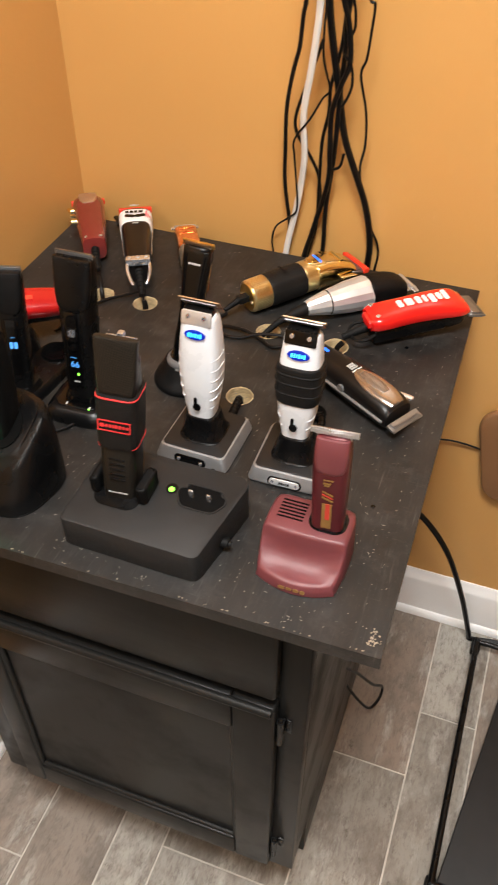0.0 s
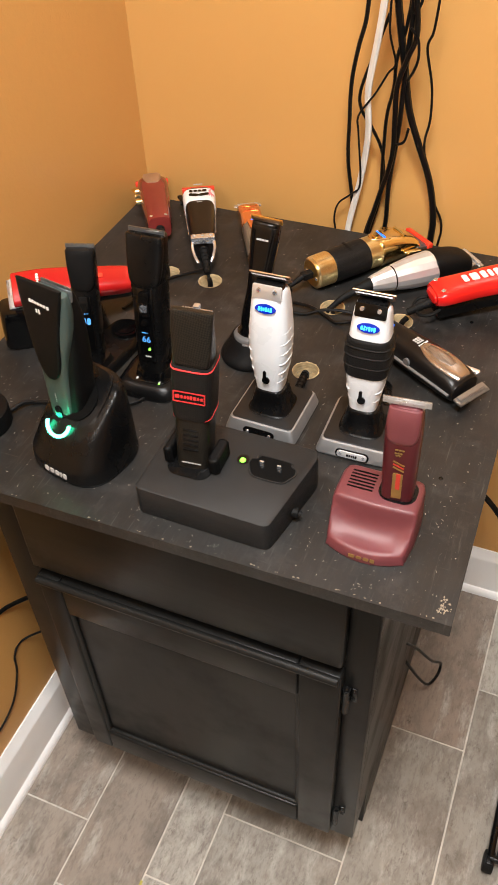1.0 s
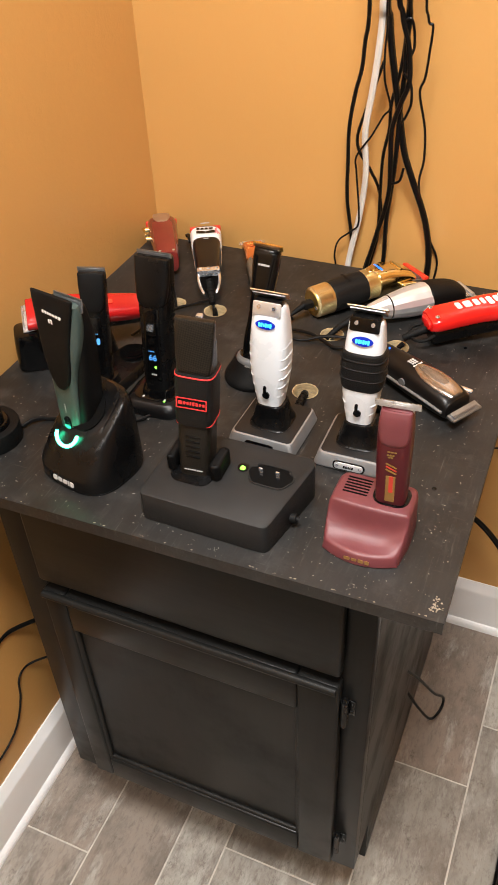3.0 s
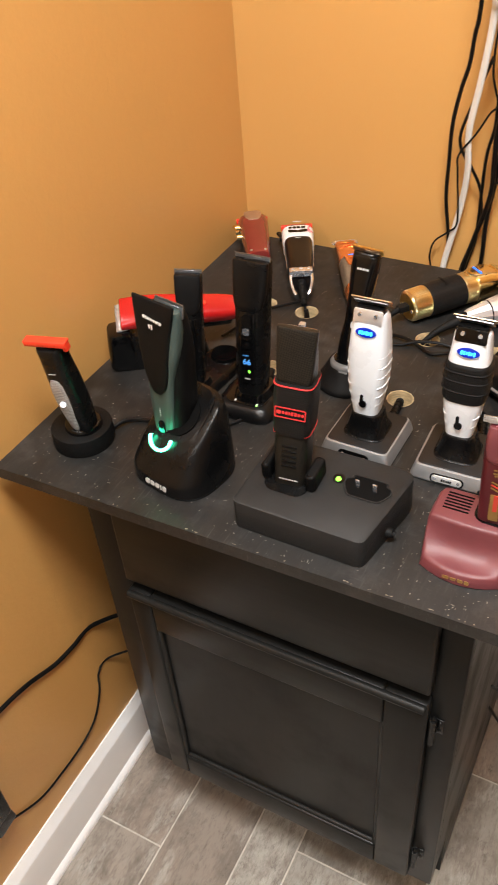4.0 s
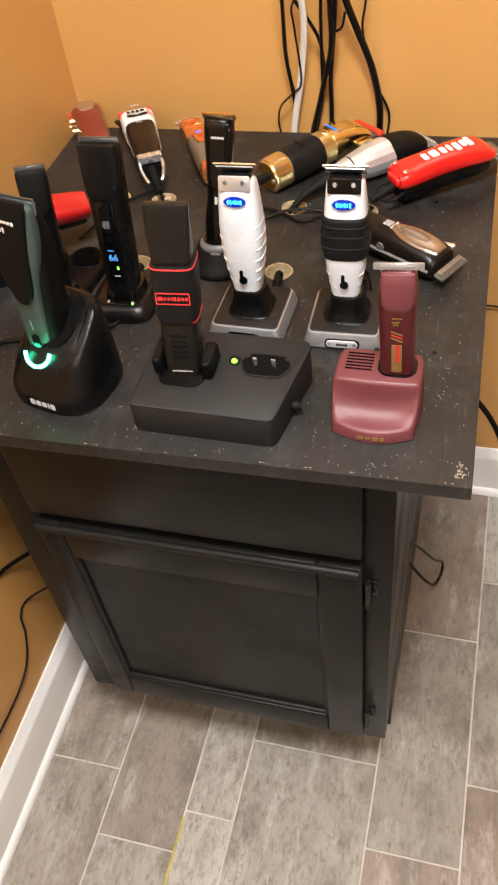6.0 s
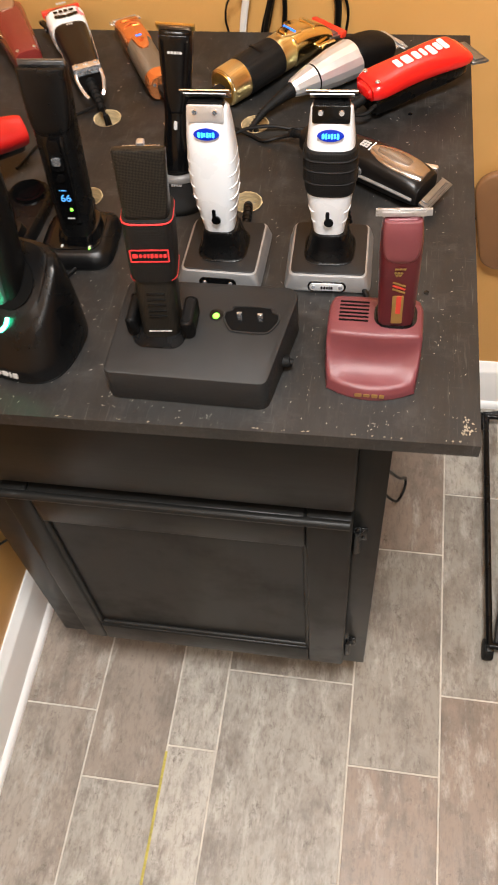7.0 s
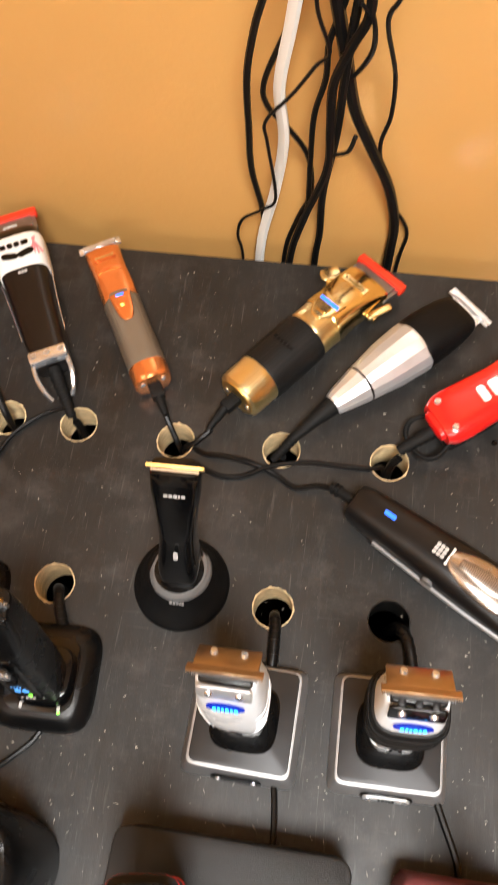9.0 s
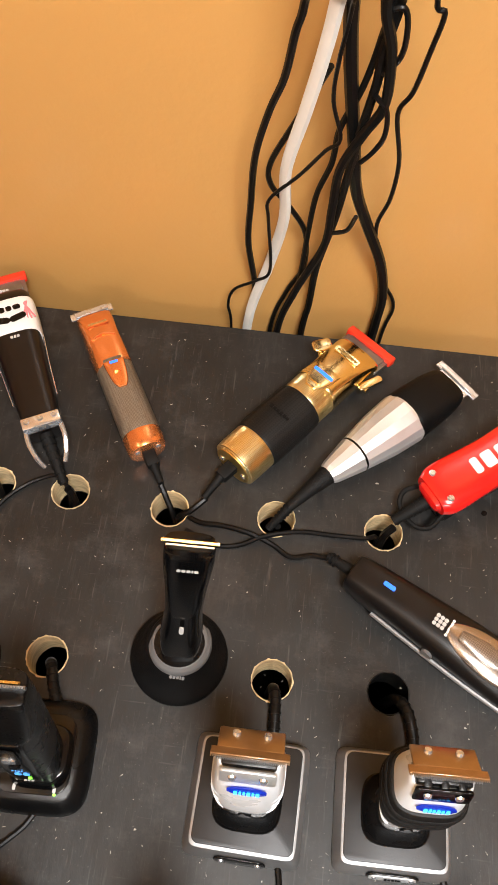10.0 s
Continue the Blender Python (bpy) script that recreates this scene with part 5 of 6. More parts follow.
def green_lit_clipper():
    d = thing("charging_stand", pose(0.2085, -0.5230, H, 0, 0, -12), "bulky black charging stand with a lit teal light ring", "charger")
    bm = body([(0, 0.0510, 0.0455), (0.006, 0.0520, 0.0465), (0.030, 0.0512, 0.0456, 0, 0.001), (0.056, 0.0480, 0.0432, 0, 0.004), (0.078, 0.0440, 0.0395, 0, 0.007), (0.088, 0.0400, 0.0360, 0, 0.009), (0.094, 0.0330, 0.0300, 0, 0.010)], 3.0, 48, r=0.003)
    for v in bm.verts:
        u = max(0.0, (v.co.z - 0.016) / 0.078)
        v.co.z -= u * max(0.0, 0.019 - 0.55 * (v.co.y - 0.002) - 0.12 * v.co.x) * 1.35
    part("housing", bm, BLACK, d)
    part("foot_rim", body([(0.0, 0.0512, 0.0457), (0.004, 0.0518, 0.0463)], 3.0, 44, r=0.0008), GLOSS, d)
    part("well", moved(rod((0, 0, 0), (0, 0, 0.0012), 0.0235, n=32), Matrix.Translation((0.001, 0.006, 0.0722)) @ pose(0, -0.0, 0, 36, -8, 0)), VOID, d)
    ring = [(-0.0090 - 0.0155 * math.cos(a), -0.0200 - 0.0075 * math.sin(a), 0.0545 - 0.0022 * math.cos(a) - 0.0125 * math.sin(a)) for a in np.linspace(0.0, math.pi, 9)]
    part("light_ring", tube(ring, 0.0019, 8, 4), TEALGLOW, d, "lit teal U-shaped lamp")
    bars("name_mark", [0.0060, 0.0056, 0.0060, 0.0018, 0.0054], 0.0066, 0.0014, (0.002, -0.0470, 0.0120), PALEGREY, d, pose(0, 0, 0, -6))
    m = axes_at((0.1975, -0.5140, H + 0.026), (0.0155, -0.013, 0.198), (-0.10, -1, 0))
    t = thing("hair_clipper", m, "black and slate-green clipper lit teal from its charging stand", "hair clipper", UPRIGHT)
    part("shell", body([(0, 0.0165, 0.0165, 0.002, 0.002), (0.05, 0.0190, 0.0175, 0.002, 0.004), (0.10, 0.0200, 0.0165, 0.003, 0.006), (0.14, 0.0215, 0.0150, 0.003, 0.006), (0.172, 0.0215, 0.0110, 0.002, 0.005), (0.184, 0.019, 0.0085, 0.002, 0.005)], 3.4, 30), MATTE, t)
    part("front_spine", body([(0.002, 0.0135, 0.010, -0.004, -0.0065), (0.05, 0.0150, 0.010, -0.004, -0.0070), (0.10, 0.0165, 0.010, -0.003, -0.0062), (0.14, 0.0200, 0.010, 0.002, -0.0050), (0.170, 0.0215, 0.0085, 0.003, -0.0034), (0.189, 0.0205, 0.0060, 0.003, -0.0030)], 3.2, 28, r=0.002), SLATE, t, "slate-green front spine")
    part("blade_cover", body([(0.086, 0.0040, 0.0020, -0.003, -0.0165), (0.095, 0.0095, 0.0026, -0.0025, -0.0162), (0.112, 0.0140, 0.0032, -0.003, -0.0150), (0.14, 0.0175, 0.0034, -0.003, -0.0135), (0.176, 0.0215, 0.0030, -0.002, -0.0112), (0.1985, 0.0245, 0.0018, -0.001, -0.0095)], 5, 30, r=0.001), MATTE, t, "matte black blade cover")
    bars("name_mark", [0.0024, 0.0022, 0.0022, 0.0024, 0.0024, 0.0030, 0.0030], 0.0044, 0.0007, (0.000, -0.0150, 0.1795), PAPERWHITE, t, pose(0, 0, 0, 0, 7, 0))
    bars("number_mark", [0.0016, 0.0016], 0.0062, 0.0012, (-0.0020, -0.0160, 0.1715), PAPERWHITE, t)
    part("blade", moved(comb_blade(0.033, 0.012, 0.0026, 18, 0.003), pose(0.008, 0.003, 0.191, -8)), BLADEGREY, t)
    part("release_button", sticker(0.0075, 0.017, 0.0036, 0.0022, at=(-0.004, -0.0168, 0.0385)), GLOSS, t, "gloss black oval release button")
    for k in range(5):
        part("battery_dot", sticker(0.0011, 0.0011, 0.0005, at=(-0.004, -0.0174, 0.054 + 0.0026 * k)), PALEGREY, t)
    return t


green_lit_clipper()


def red_guard_trimmer():
    d = thing("charging_stand", pose(0.0720, -0.5265, H), "round black stepped charging stand near the orange wall", "charger")
    part("housing", rod((0, 0, 0), (0, 0, 0.0225), 0.0362, 0.0355, 44, 0.002), MATTE, d)
    part("step", rod((0.004, 0, 0.022), (0.004, 0, 0.0290), 0.0225, 0.0205, 36, 0.0015), GLOSS, d)
    m = axes_at((0.0830, -0.5300, H + 0.022), (-0.0135, -0.010, 0.121), (0.10, -1, 0.0))
    t = thing("hair_trimmer", m, "small black trimmer with a silver diamond panel and red blade guard", "hair trimmer", UPRIGHT)
    part("shell", body([(0, 0.0120, 0.0125), (0.03, 0.0150, 0.0150), (0.065, 0.0158, 0.0152), (0.095, 0.0150, 0.0135), (0.118, 0.0165, 0.0105)], 3.2, 28), BLACK, t)
    part("diamond_panel", body([(0.008, 0.0040, 0.0030, -0.002, -0.0108), (0.02, 0.0070, 0.0030, -0.002, -0.0124), (0.05, 0.0098, 0.0030, -0.002, -0.0136), (0.072, 0.0088, 0.0030, -0.002, -0.0136), (0.082, 0.0050, 0.0026, -0.002, -0.0130)], 2.4, 28, r=0.001), DIAMOND, t, "silver diamond-pattern panel")
    part("lamp", sticker(0.0062, 0.0062, 0.003, 0.0016, at=(-0.002, -0.0164, 0.050)), WHITELED, t, "lit white lamp")
    bars("name_mark", [0.0012, 0.0016, 0.0016, 0.0016, 0.0012], 0.0014, 0.0004, (-0.001, -0.0142, 0.090), PALEGREY, t)
    part("blade", moved(comb_blade(0.040, 0.010, 0.002, 22, 0.002), pose(0, -0.002, 0.125, 10)), STEEL, t)
    part("blade_guard", moved(merged(box(-0.0270, 0.0270, -0.0062, 0.0040, 0.0035, 0.0062, 0.0008), box(-0.0270, 0.0270, -0.0066, -0.0046, -0.0005, 0.0050, 0.0008), box(0.0215, 0.0262, -0.0060, 0.0030, -0.0055, 0.0040, 0.0010)), pose(0, -0.002, 0.1225, 6)), REDGUARD, t, "bright red plastic guard")
    return t


red_guard_trimmer()


def red_cordless_clipper():
    d = thing("charging_stand", pose(0.062, -0.352, H, 0, 0, 38), "black wedge-shaped charging stand against the orange wall", "charger")
    part("housing", loft([(0, 0.058, 0.0230, 0.010, 0), (0.003, 0.0585, 0.0235, 0.010, 0), (0.030, 0.055, 0.0195, 0.008, 0), (0.046, 0.051, 0.0165, 0.006, 0)], 5, 32), BLACK, d)
    part("head_rest", body([(0.002, 0.0210, 0.0225, -0.040, 0), (0.030, 0.0190, 0.0210, -0.041, 0), (0.052, 0.0150, 0.0190, -0.043, 0)], 4, r=0.002), GLOSS, d)
    m = axes_at((0.143, -0.279, H + 0.050), (-0.122, -0.099, 0.022), (0.15, -0.45, 1))
    t = thing("hair_clipper", m, "red cordless clipper resting on a black stand by the wall", "hair clipper", UPRIGHT)
    part("shell", body([(0, 0.0150, 0.0105, 0, -0.004), (0.02, 0.0175, 0.0120, 0, -0.004), (0.07, 0.0195, 0.0125, 0, -0.004), (0.11, 0.0215, 0.0125, 0, -0.003), (0.148, 0.0225, 0.0080, 0, 0.002)], 3.2, 28), REDDARK, t)
    part("underside", body([(0.004, 0.0140, 0.010, 0, 0.008), (0.06, 0.0185, 0.012, 0, 0.008), (0.12, 0.0200, 0.011, 0, 0.006)], 3.2, 28), BLACK, t)
    part("blade", moved(comb_blade(0.041, 0.020, 0.003, 24, 0.003), pose(0, 0.011, 0.150, -24)), STEEL, t)
    bars("name_mark", [0.003, 0.003, 0.002, 0.003, 0.003], 0.0038, 0.0008, (0, -0.0168, 0.118), PAPERWHITE, t)
    part("switch", sticker(0.006, 0.012, 0.002, 0.0018, at=(0, -0.0160, 0.046)), REDGUARD, t)
    return t


red_cordless_clipper()


def clipper_head(t, w, z, y, guard, lever_side, lever_material, depth=0.020):
    """Fixed and moving blades with a taper lever, seen at the end of a corded clipper."""
    b = part("blade", moved(comb_blade(w, depth, 0.0030, 26, 0.0030), pose(0, y, z, -14)), BLADEGREY, t)
    part("cutter", moved(comb_blade(w * 0.84, depth * 0.6, 0.002, 22, 0.0024), pose(0, y - 0.0030, z - 0.0025, -14)), BLADEGREY, b)
    if guard:
        part("blade_guard", moved(box(-w / 2 - 0.0025, w / 2 + 0.0025, -0.0045, 0.0035, -0.0035, 0.0048, 0.0012), pose(0, y - 0.001, z + 0.002, -14)), REDGUARD, t, "bright red plastic guard")
    if lever_side:
        lev = part("taper_lever", moved(prism(rounded(0.0075, 0.024, 0.003, 4), 0, 0.0035, 0.0012), Matrix.Translation((lever_side * (w / 2 + 0.0035), y - 0.004, z - 0.030)) @ pose(0, 0, 0, 90, lever_side * 18, 0)), lever_material, t, "metal taper lever")
        part("lever_pin", rod((lever_side * w * 0.40, y - 0.003, z - 0.036), (lever_side * (w / 2 + 0.006), y - 0.003, z - 0.036), 0.0032, n=12), lever_material, lev)
    return b


def strain_relief(t, z0, length, r0, r1, bend=(0, 0)):
    """Ribbed rubber sleeve on a cord where it leaves the tail."""
    sleeve = part("strain_relief", rod((0, 0, z0), (bend[0], bend[1], z0 - length), r0, r1, 14), RUBBER, t, "ribbed black rubber sleeve")
    for k in range(7):
        u = (k + 0.5) / 7
        r = r0 + (r1 - r0) * u + 0.0007
        c = Vector((bend[0] * u, bend[1] * u, z0 - length * u))
        d = Vector((bend[0], bend[1], -length)).normalized() * length * 0.03
        part("rib", rod(c - d, c + d, r, n=14), RUBBER, sleeve)
    return sleeve


def banded_clipper():
    m = axes_at((0.1715, -0.1385, H + 0.0205), (-0.078, 0.150, 0.006), (0, 0, 1))
    t = thing("hair_clipper", m, "dark brown clipper with a white printed band and chrome yoke", "hair clipper", LYING)
    part("shell", body([(0, 0.0155, 0.0165), (0.03, 0.0175, 0.0185), (0.07, 0.0195, 0.0195), (0.11, 0.0225, 0.0200), (0.135, 0.0225, 0.0175, 0, 0.002), (0.146, 0.0205, 0.0135, 0, 0.005)], 3.6, 30), BLACKFIN, t)
    band = part("printed_band", body([(0.092, 0.0222, 0.0206), (0.102, 0.0234, 0.0208), (0.122, 0.0242, 0.0200, 0, 0.001), (0.130, 0.0240, 0.0192, 0, 0.0015)], 3.6, 30, r=0.0006), PAPERWHITE, t, "white printed band with pink stripes")
    bars("band_mark", [0.0052, 0.0050, 0.0050, 0.0065], 0.0062, 0.0012, (-0.001, -0.0213, 0.1165), BLACK, band)
    part("moustache_mark", merged(*[sticker(0.0150, 0.0062, 0.003, 0.0005, at=(s * 0.0072, -0.0214, 0.1055), rot=s * 12) for s in (-1, 1)]), BLACK, band)
    for k in range(4):
        part("pink_stripe", sticker(0.0016, 0.019, 0.0003, at=(0.0165 + 0.0012 * (k - 1.5), -0.0196 + 0.0006 * k, 0.112), rot=14 * (k - 1.5)), PINK, band)
    bars("name_mark", [0.003, 0.003, 0.0026, 0.0022], 0.0032, 0.0006, (0, -0.0192, 0.138), PALEGREY, t)
    bars("small_mark", [0.0024, 0.002, 0.0024], 0.003, 0.0006, (0, -0.0206, 0.087), PALEGREY, t)
    yoke = part("chrome_yoke", merged(box(-0.0165, 0.0165, -0.0185, -0.008, -0.003, 0.0085, 0.002), tube([(-0.0145, -0.012, 0.0), (-0.0150, -0.008, -0.012), (-0.0120, -0.002, -0.024), (-0.0085, 0.003, -0.030)], 0.0022), tube([(0.0145, -0.012, 0.0), (0.0150, -0.008, -0.012), (0.0120, -0.002, -0.024), (0.0085, 0.003, -0.030)], 0.0022)), CHROME, t, "polished chrome end yoke")
    for dx in (-0.0115, 0.0, 0.0115):
        screw("screw", (dx, -0.0185, 0.004), 0.0026, STEEL, yoke)
    clipper_head(t, 0.044, 0.166, 0.008, True, -1, BLACK)
    strain_relief(t, -0.002, 0.045, 0.0058, 0.0036, (0.002, 0.009))
    for s in (-1, 1):
        part("side_trim", tube([(s * 0.0188, -0.004, 0.03), (s * 0.0205, -0.006, 0.06), (s * 0.0228, -0.006, 0.09)], 0.0006, 6), CHROME, t)
    return t


banded_clipper()


def oxblood_clipper():
    m = axes_at((0.0925, -0.1140, H + 0.0235), (-0.074, 0.118, 0.004), (0, 0, 1))
    t = thing("hair_clipper", m, "oxblood red clipper with a bronze head plate near the corner", "hair clipper", LYING)
    part("shell", body([(0, 0.0165, 0.0175), (0.03, 0.0190, 0.0205), (0.07, 0.0212, 0.0220), (0.105, 0.0230, 0.0212), (0.124, 0.0222, 0.0175, 0, 0.003)], 3.4, 30), MAROONGLOSS, t)
    part("head_plate", body([(0.090, 0.0080, 0.0030, 0, -0.0205), (0.100, 0.0120, 0.0034, 0, -0.0200), (0.114, 0.0135, 0.0036, 0, -0.0182), (0.127, 0.0125, 0.0036, 0, -0.0145)], 4, r=0.001), TANPLATE, t, "bronze head plate")
    clipper_head(t, 0.045, 0.140, 0.008, True, -1, GOLD)
    for z in (0.064, 0.094):
        part("side_screw", rod((-0.020, -0.008, z), (-0.0275, -0.008, z), 0.0038, n=14), GOLD, t)
    strain_relief(t, 0.0, 0.040, 0.0055, 0.0034, (0.0, 0.009))
    for dx in (-0.010, 0.010):
        screw("screw", (dx, -0.0165, 0.006), 0.0024, STEEL, t)
    return t


oxblood_clipper()


def copper_trimmer():
    m = axes_at((0.2600, -0.1440, H + 0.0168), (-0.0765, 0.1340, 0.005), (0, 0, 1))
    t = thing("hair_trimmer", m, "copper and tan knurled trimmer lying on the top", "hair trimmer", LYING)
    part("tail_cap", body([(0, 0.0150, 0.0150), (0.005, 0.0165, 0.0163), (0.017, 0.0168, 0.0166)], 2.3, 32, r=0.001), COPPER, t, "copper tail cap")
    part("grip", body([(0.0165, 0.0166, 0.0164), (0.05, 0.0164, 0.0162), (0.090, 0.0162, 0.0160)], 2.3, 36, r=0.0004), TANKNURL, t, "knurled tan grip")
    part("head", body([(0.085, 0.0163, 0.0150), (0.100, 0.0165, 0.0150), (0.120, 0.0158, 0.0135), (0.138, 0.0162, 0.0105, 0, 0.001), (0.147, 0.0160, 0.0080, 0, 0.002)], 3.2, 30), COPPER, t, "polished copper head")
    part("switch_tongue", body([(0.058, 0.0035, 0.0018, 0, -0.0160), (0.066, 0.0070, 0.0024, 0, -0.0158), (0.086, 0.0095, 0.0028, 0, -0.0150)], 4, r=0.0008), COPPER, t)
    part("switch", sticker(0.0068, 0.0060, 0.001, 0.0022, at=(0, -0.0180, 0.076)), COPPER, t)
    part("lamp", sticker(0.0075, 0.0020, 0.0008, 0.0008, at=(0, -0.0178, 0.0835)), BLUELED, t, "lit blue lamp")
    part("head_ridge", tube([(-0.011, -0.0132, 0.114), (0, -0.0152, 0.1165), (0.011, -0.0132, 0.114)], 0.0011, 6), COPPER, t)
    part("name_frame", sticker(0.022, 0.0042, 0.001, 0.0008, at=(0, -0.0122, 0.130)), COPPER, t)
    bars("name_mark", [0.002] * 7, 0.0020, 0.0005, (0, -0.0131, 0.130), GOLDPRINT, t)
    t_blade(t, 0.039, 0.154, 0.012, CHROME, STEEL, y=0.0)
    part("charge_plug", merged(box(-0.0055, 0.0055, -0.0045, 0.0045, -0.014, 0.0005, 0.0012), rod((0, 0, -0.013), (0, 0.0015, -0.030), 0.0042, 0.0026, 12)), RUBBER, t, "black charging plug")
    for dx in (-0.009, 0.009):
        part("screw", rod((dx, -0.006, -0.001), (dx, -0.006, 0.001), 0.0022, n=12), CHROME, t)
    return t


copper_trimmer()


def gold_clipper():
    m = axes_at((0.3325, -0.1500, H + 0.0218), (0.1075, 0.1370, 0.0015), (0, 0, 1))
    t = thing("hair_clipper", m, "polished gold clipper with a black checked grip and red guard", "hair clipper", LYING)
    part("tail_cap", body([(0, 0.0195, 0.0195), (0.004, 0.0212, 0.0212), (0.027, 0.0215, 0.0215)], 2.1, 40, r=0.0012), GOLDKNURL, t, "knurled gold tail cap")
    part("tail_plate", rod((0, 0, -0.0008), (0, 0, 0.0012), 0.0178, n=32), GOLDBLADE, t)
    part("grip", body([(0.0265, 0.0222, 0.0216), (0.034, 0.0228, 0.0217), (0.072, 0.0228, 0.0217), (0.081, 0.0222, 0.0216)], 2.1, 40, r=0.0008), GRIP, t, "black checked rubber grip")
    part("band", body([(0.081, 0.0213, 0.0212), (0.100, 0.0213, 0.0212)], 2.1, 40, r=0.0005), GOLDKNURL, t, "knurled gold band")
    part("head", body([(0.099, 0.0212, 0.0205), (0.115, 0.0205, 0.0195), (0.135, 0.0212, 0.0170, 0, 0.001), (0.152, 0.0222, 0.0130, 0, 0.003), (0.160, 0.0220, 0.0105, 0, 0.005)], 3.0, 32), GOLD, t, "polished gold head")
    part("switch_plate", body([(0.090, 0.0050, 0.0020, 0, -0.0208), (0.100, 0.0105, 0.0026, 0, -0.0196), (0.116, 0.0120, 0.0026, 0, -0.0180)], 5, r=0.0008), GOLD, t)
    part("switch", sticker(0.011, 0.0085, 0.0015, 0.0022, at=(0, -0.0215, 0.1005)), GOLD, t)
    part("lamp", sticker(0.020, 0.0028, 0.001, 0.0008, at=(0, -0.0212, 0.1080)), BLUELED, t, "lit blue lamp bar")
    part("name_frame", sticker(0.026, 0.0055, 0.001, 0.0012, at=(0, -0.0152, 0.139)), GOLD, t)
    bars("name_mark", [0.0024] * 7, 0.0026, 0.0006, (0, -0.0166, 0.139), GOLDPRINT, t)
    bars("grip_mark", [0.003] * 6, 0.004, 0.0006, (0, -0.0221, 0.054), MATTE, t)
    clipper_head(t, 0.0465, 0.172, 0.008, True, 1, GOLD)
    part("thumb_lever", moved(prism(rounded(0.012, 0.018, 0.004, 4), 0, 0.004, 0.0014), pose(-0.0275, -0.002, 0.138, 90, 30, 0)), GOLD, t, "polished gold thumb lever")
    part("lever_arm", rod((-0.016, 0.0, 0.128), (-0.028, 0.001, 0.136), 0.0032, n=12), GOLD, t)
    part("charge_plug", merged(box(-0.0055, 0.0055, -0.0045, 0.0045, -0.015, 0.0005, 0.0012), rod((0, 0, -0.014), (0.002, 0.006, -0.036), 0.0044, 0.0028, 12)), RUBBER, t, "black charging plug")
    for dx in (-0.012, 0.012):
        part("screw", rod((dx, 0.002, -0.0015), (dx, 0.002, 0.001), 0.0025, n=12), CHROME, t)
    return t


gold_clipper()


def silver_trimmer():
    m = axes_at((0.4105, -0.1485, H + 0.0215), (0.1080, 0.1095, 0.0), (0, 0, 1))
    t = thing("hair_trimmer", m, "faceted silver and matte black trimmer with a T-blade", "hair trimmer", LYING)
    part("tail_cone", body([(-0.042, 0.0040, 0.0040, 0, 0.010), (-0.02, 0.0060, 0.0060, 0, 0.004), (0.003, 0.0088, 0.0088)], 2, 20, r=0.0008), RUBBER, t, "tapered rubber tail")
    strain_relief(t, -0.040, 0.022, 0.0042, 0.0030, (0, 0.014)).matrix_basis = Matrix.Translation((0, 0.010, 0))
    part("rear_shell", loft([(0.0, 0.0085, 0.0085, 0, 0), (0.004, 0.0105, 0.0105, 0, 0), (0.030, 0.0162, 0.0162, 0, 0)], 2, 12), SILVERBRIGHT, t, "faceted silver shell", sharp=8)
    part("ring", rod((0, 0, 0.0300), (0, 0, 0.0318), 0.0162, n=24), BLACK, t, "thin black ring")
    part("front_shell", loft([(0.0318, 0.0165, 0.0165, 0, 0), (0.060, 0.0216, 0.0208, 0, 0), (0.086, 0.0240, 0.0216, 0, 0), (0.0885, 0.0236, 0.0213, 0, 0)], 2, 16), SILVERBRIGHT, t, "faceted silver shell", sharp=8)
    part("head", body([(0.0868, 0.0222, 0.0198), (0.10, 0.0222, 0.0196), (0.125, 0.0208, 0.0172, 0, 0.002), (0.143, 0.0180, 0.0122, 0, 0.004)], 3.0, 30), MATTE, t, "matte black head")
    t_blade(t, 0.046, 0.156, 0.016, STEEL, y=0.004)
    return t


silver_trimmer()


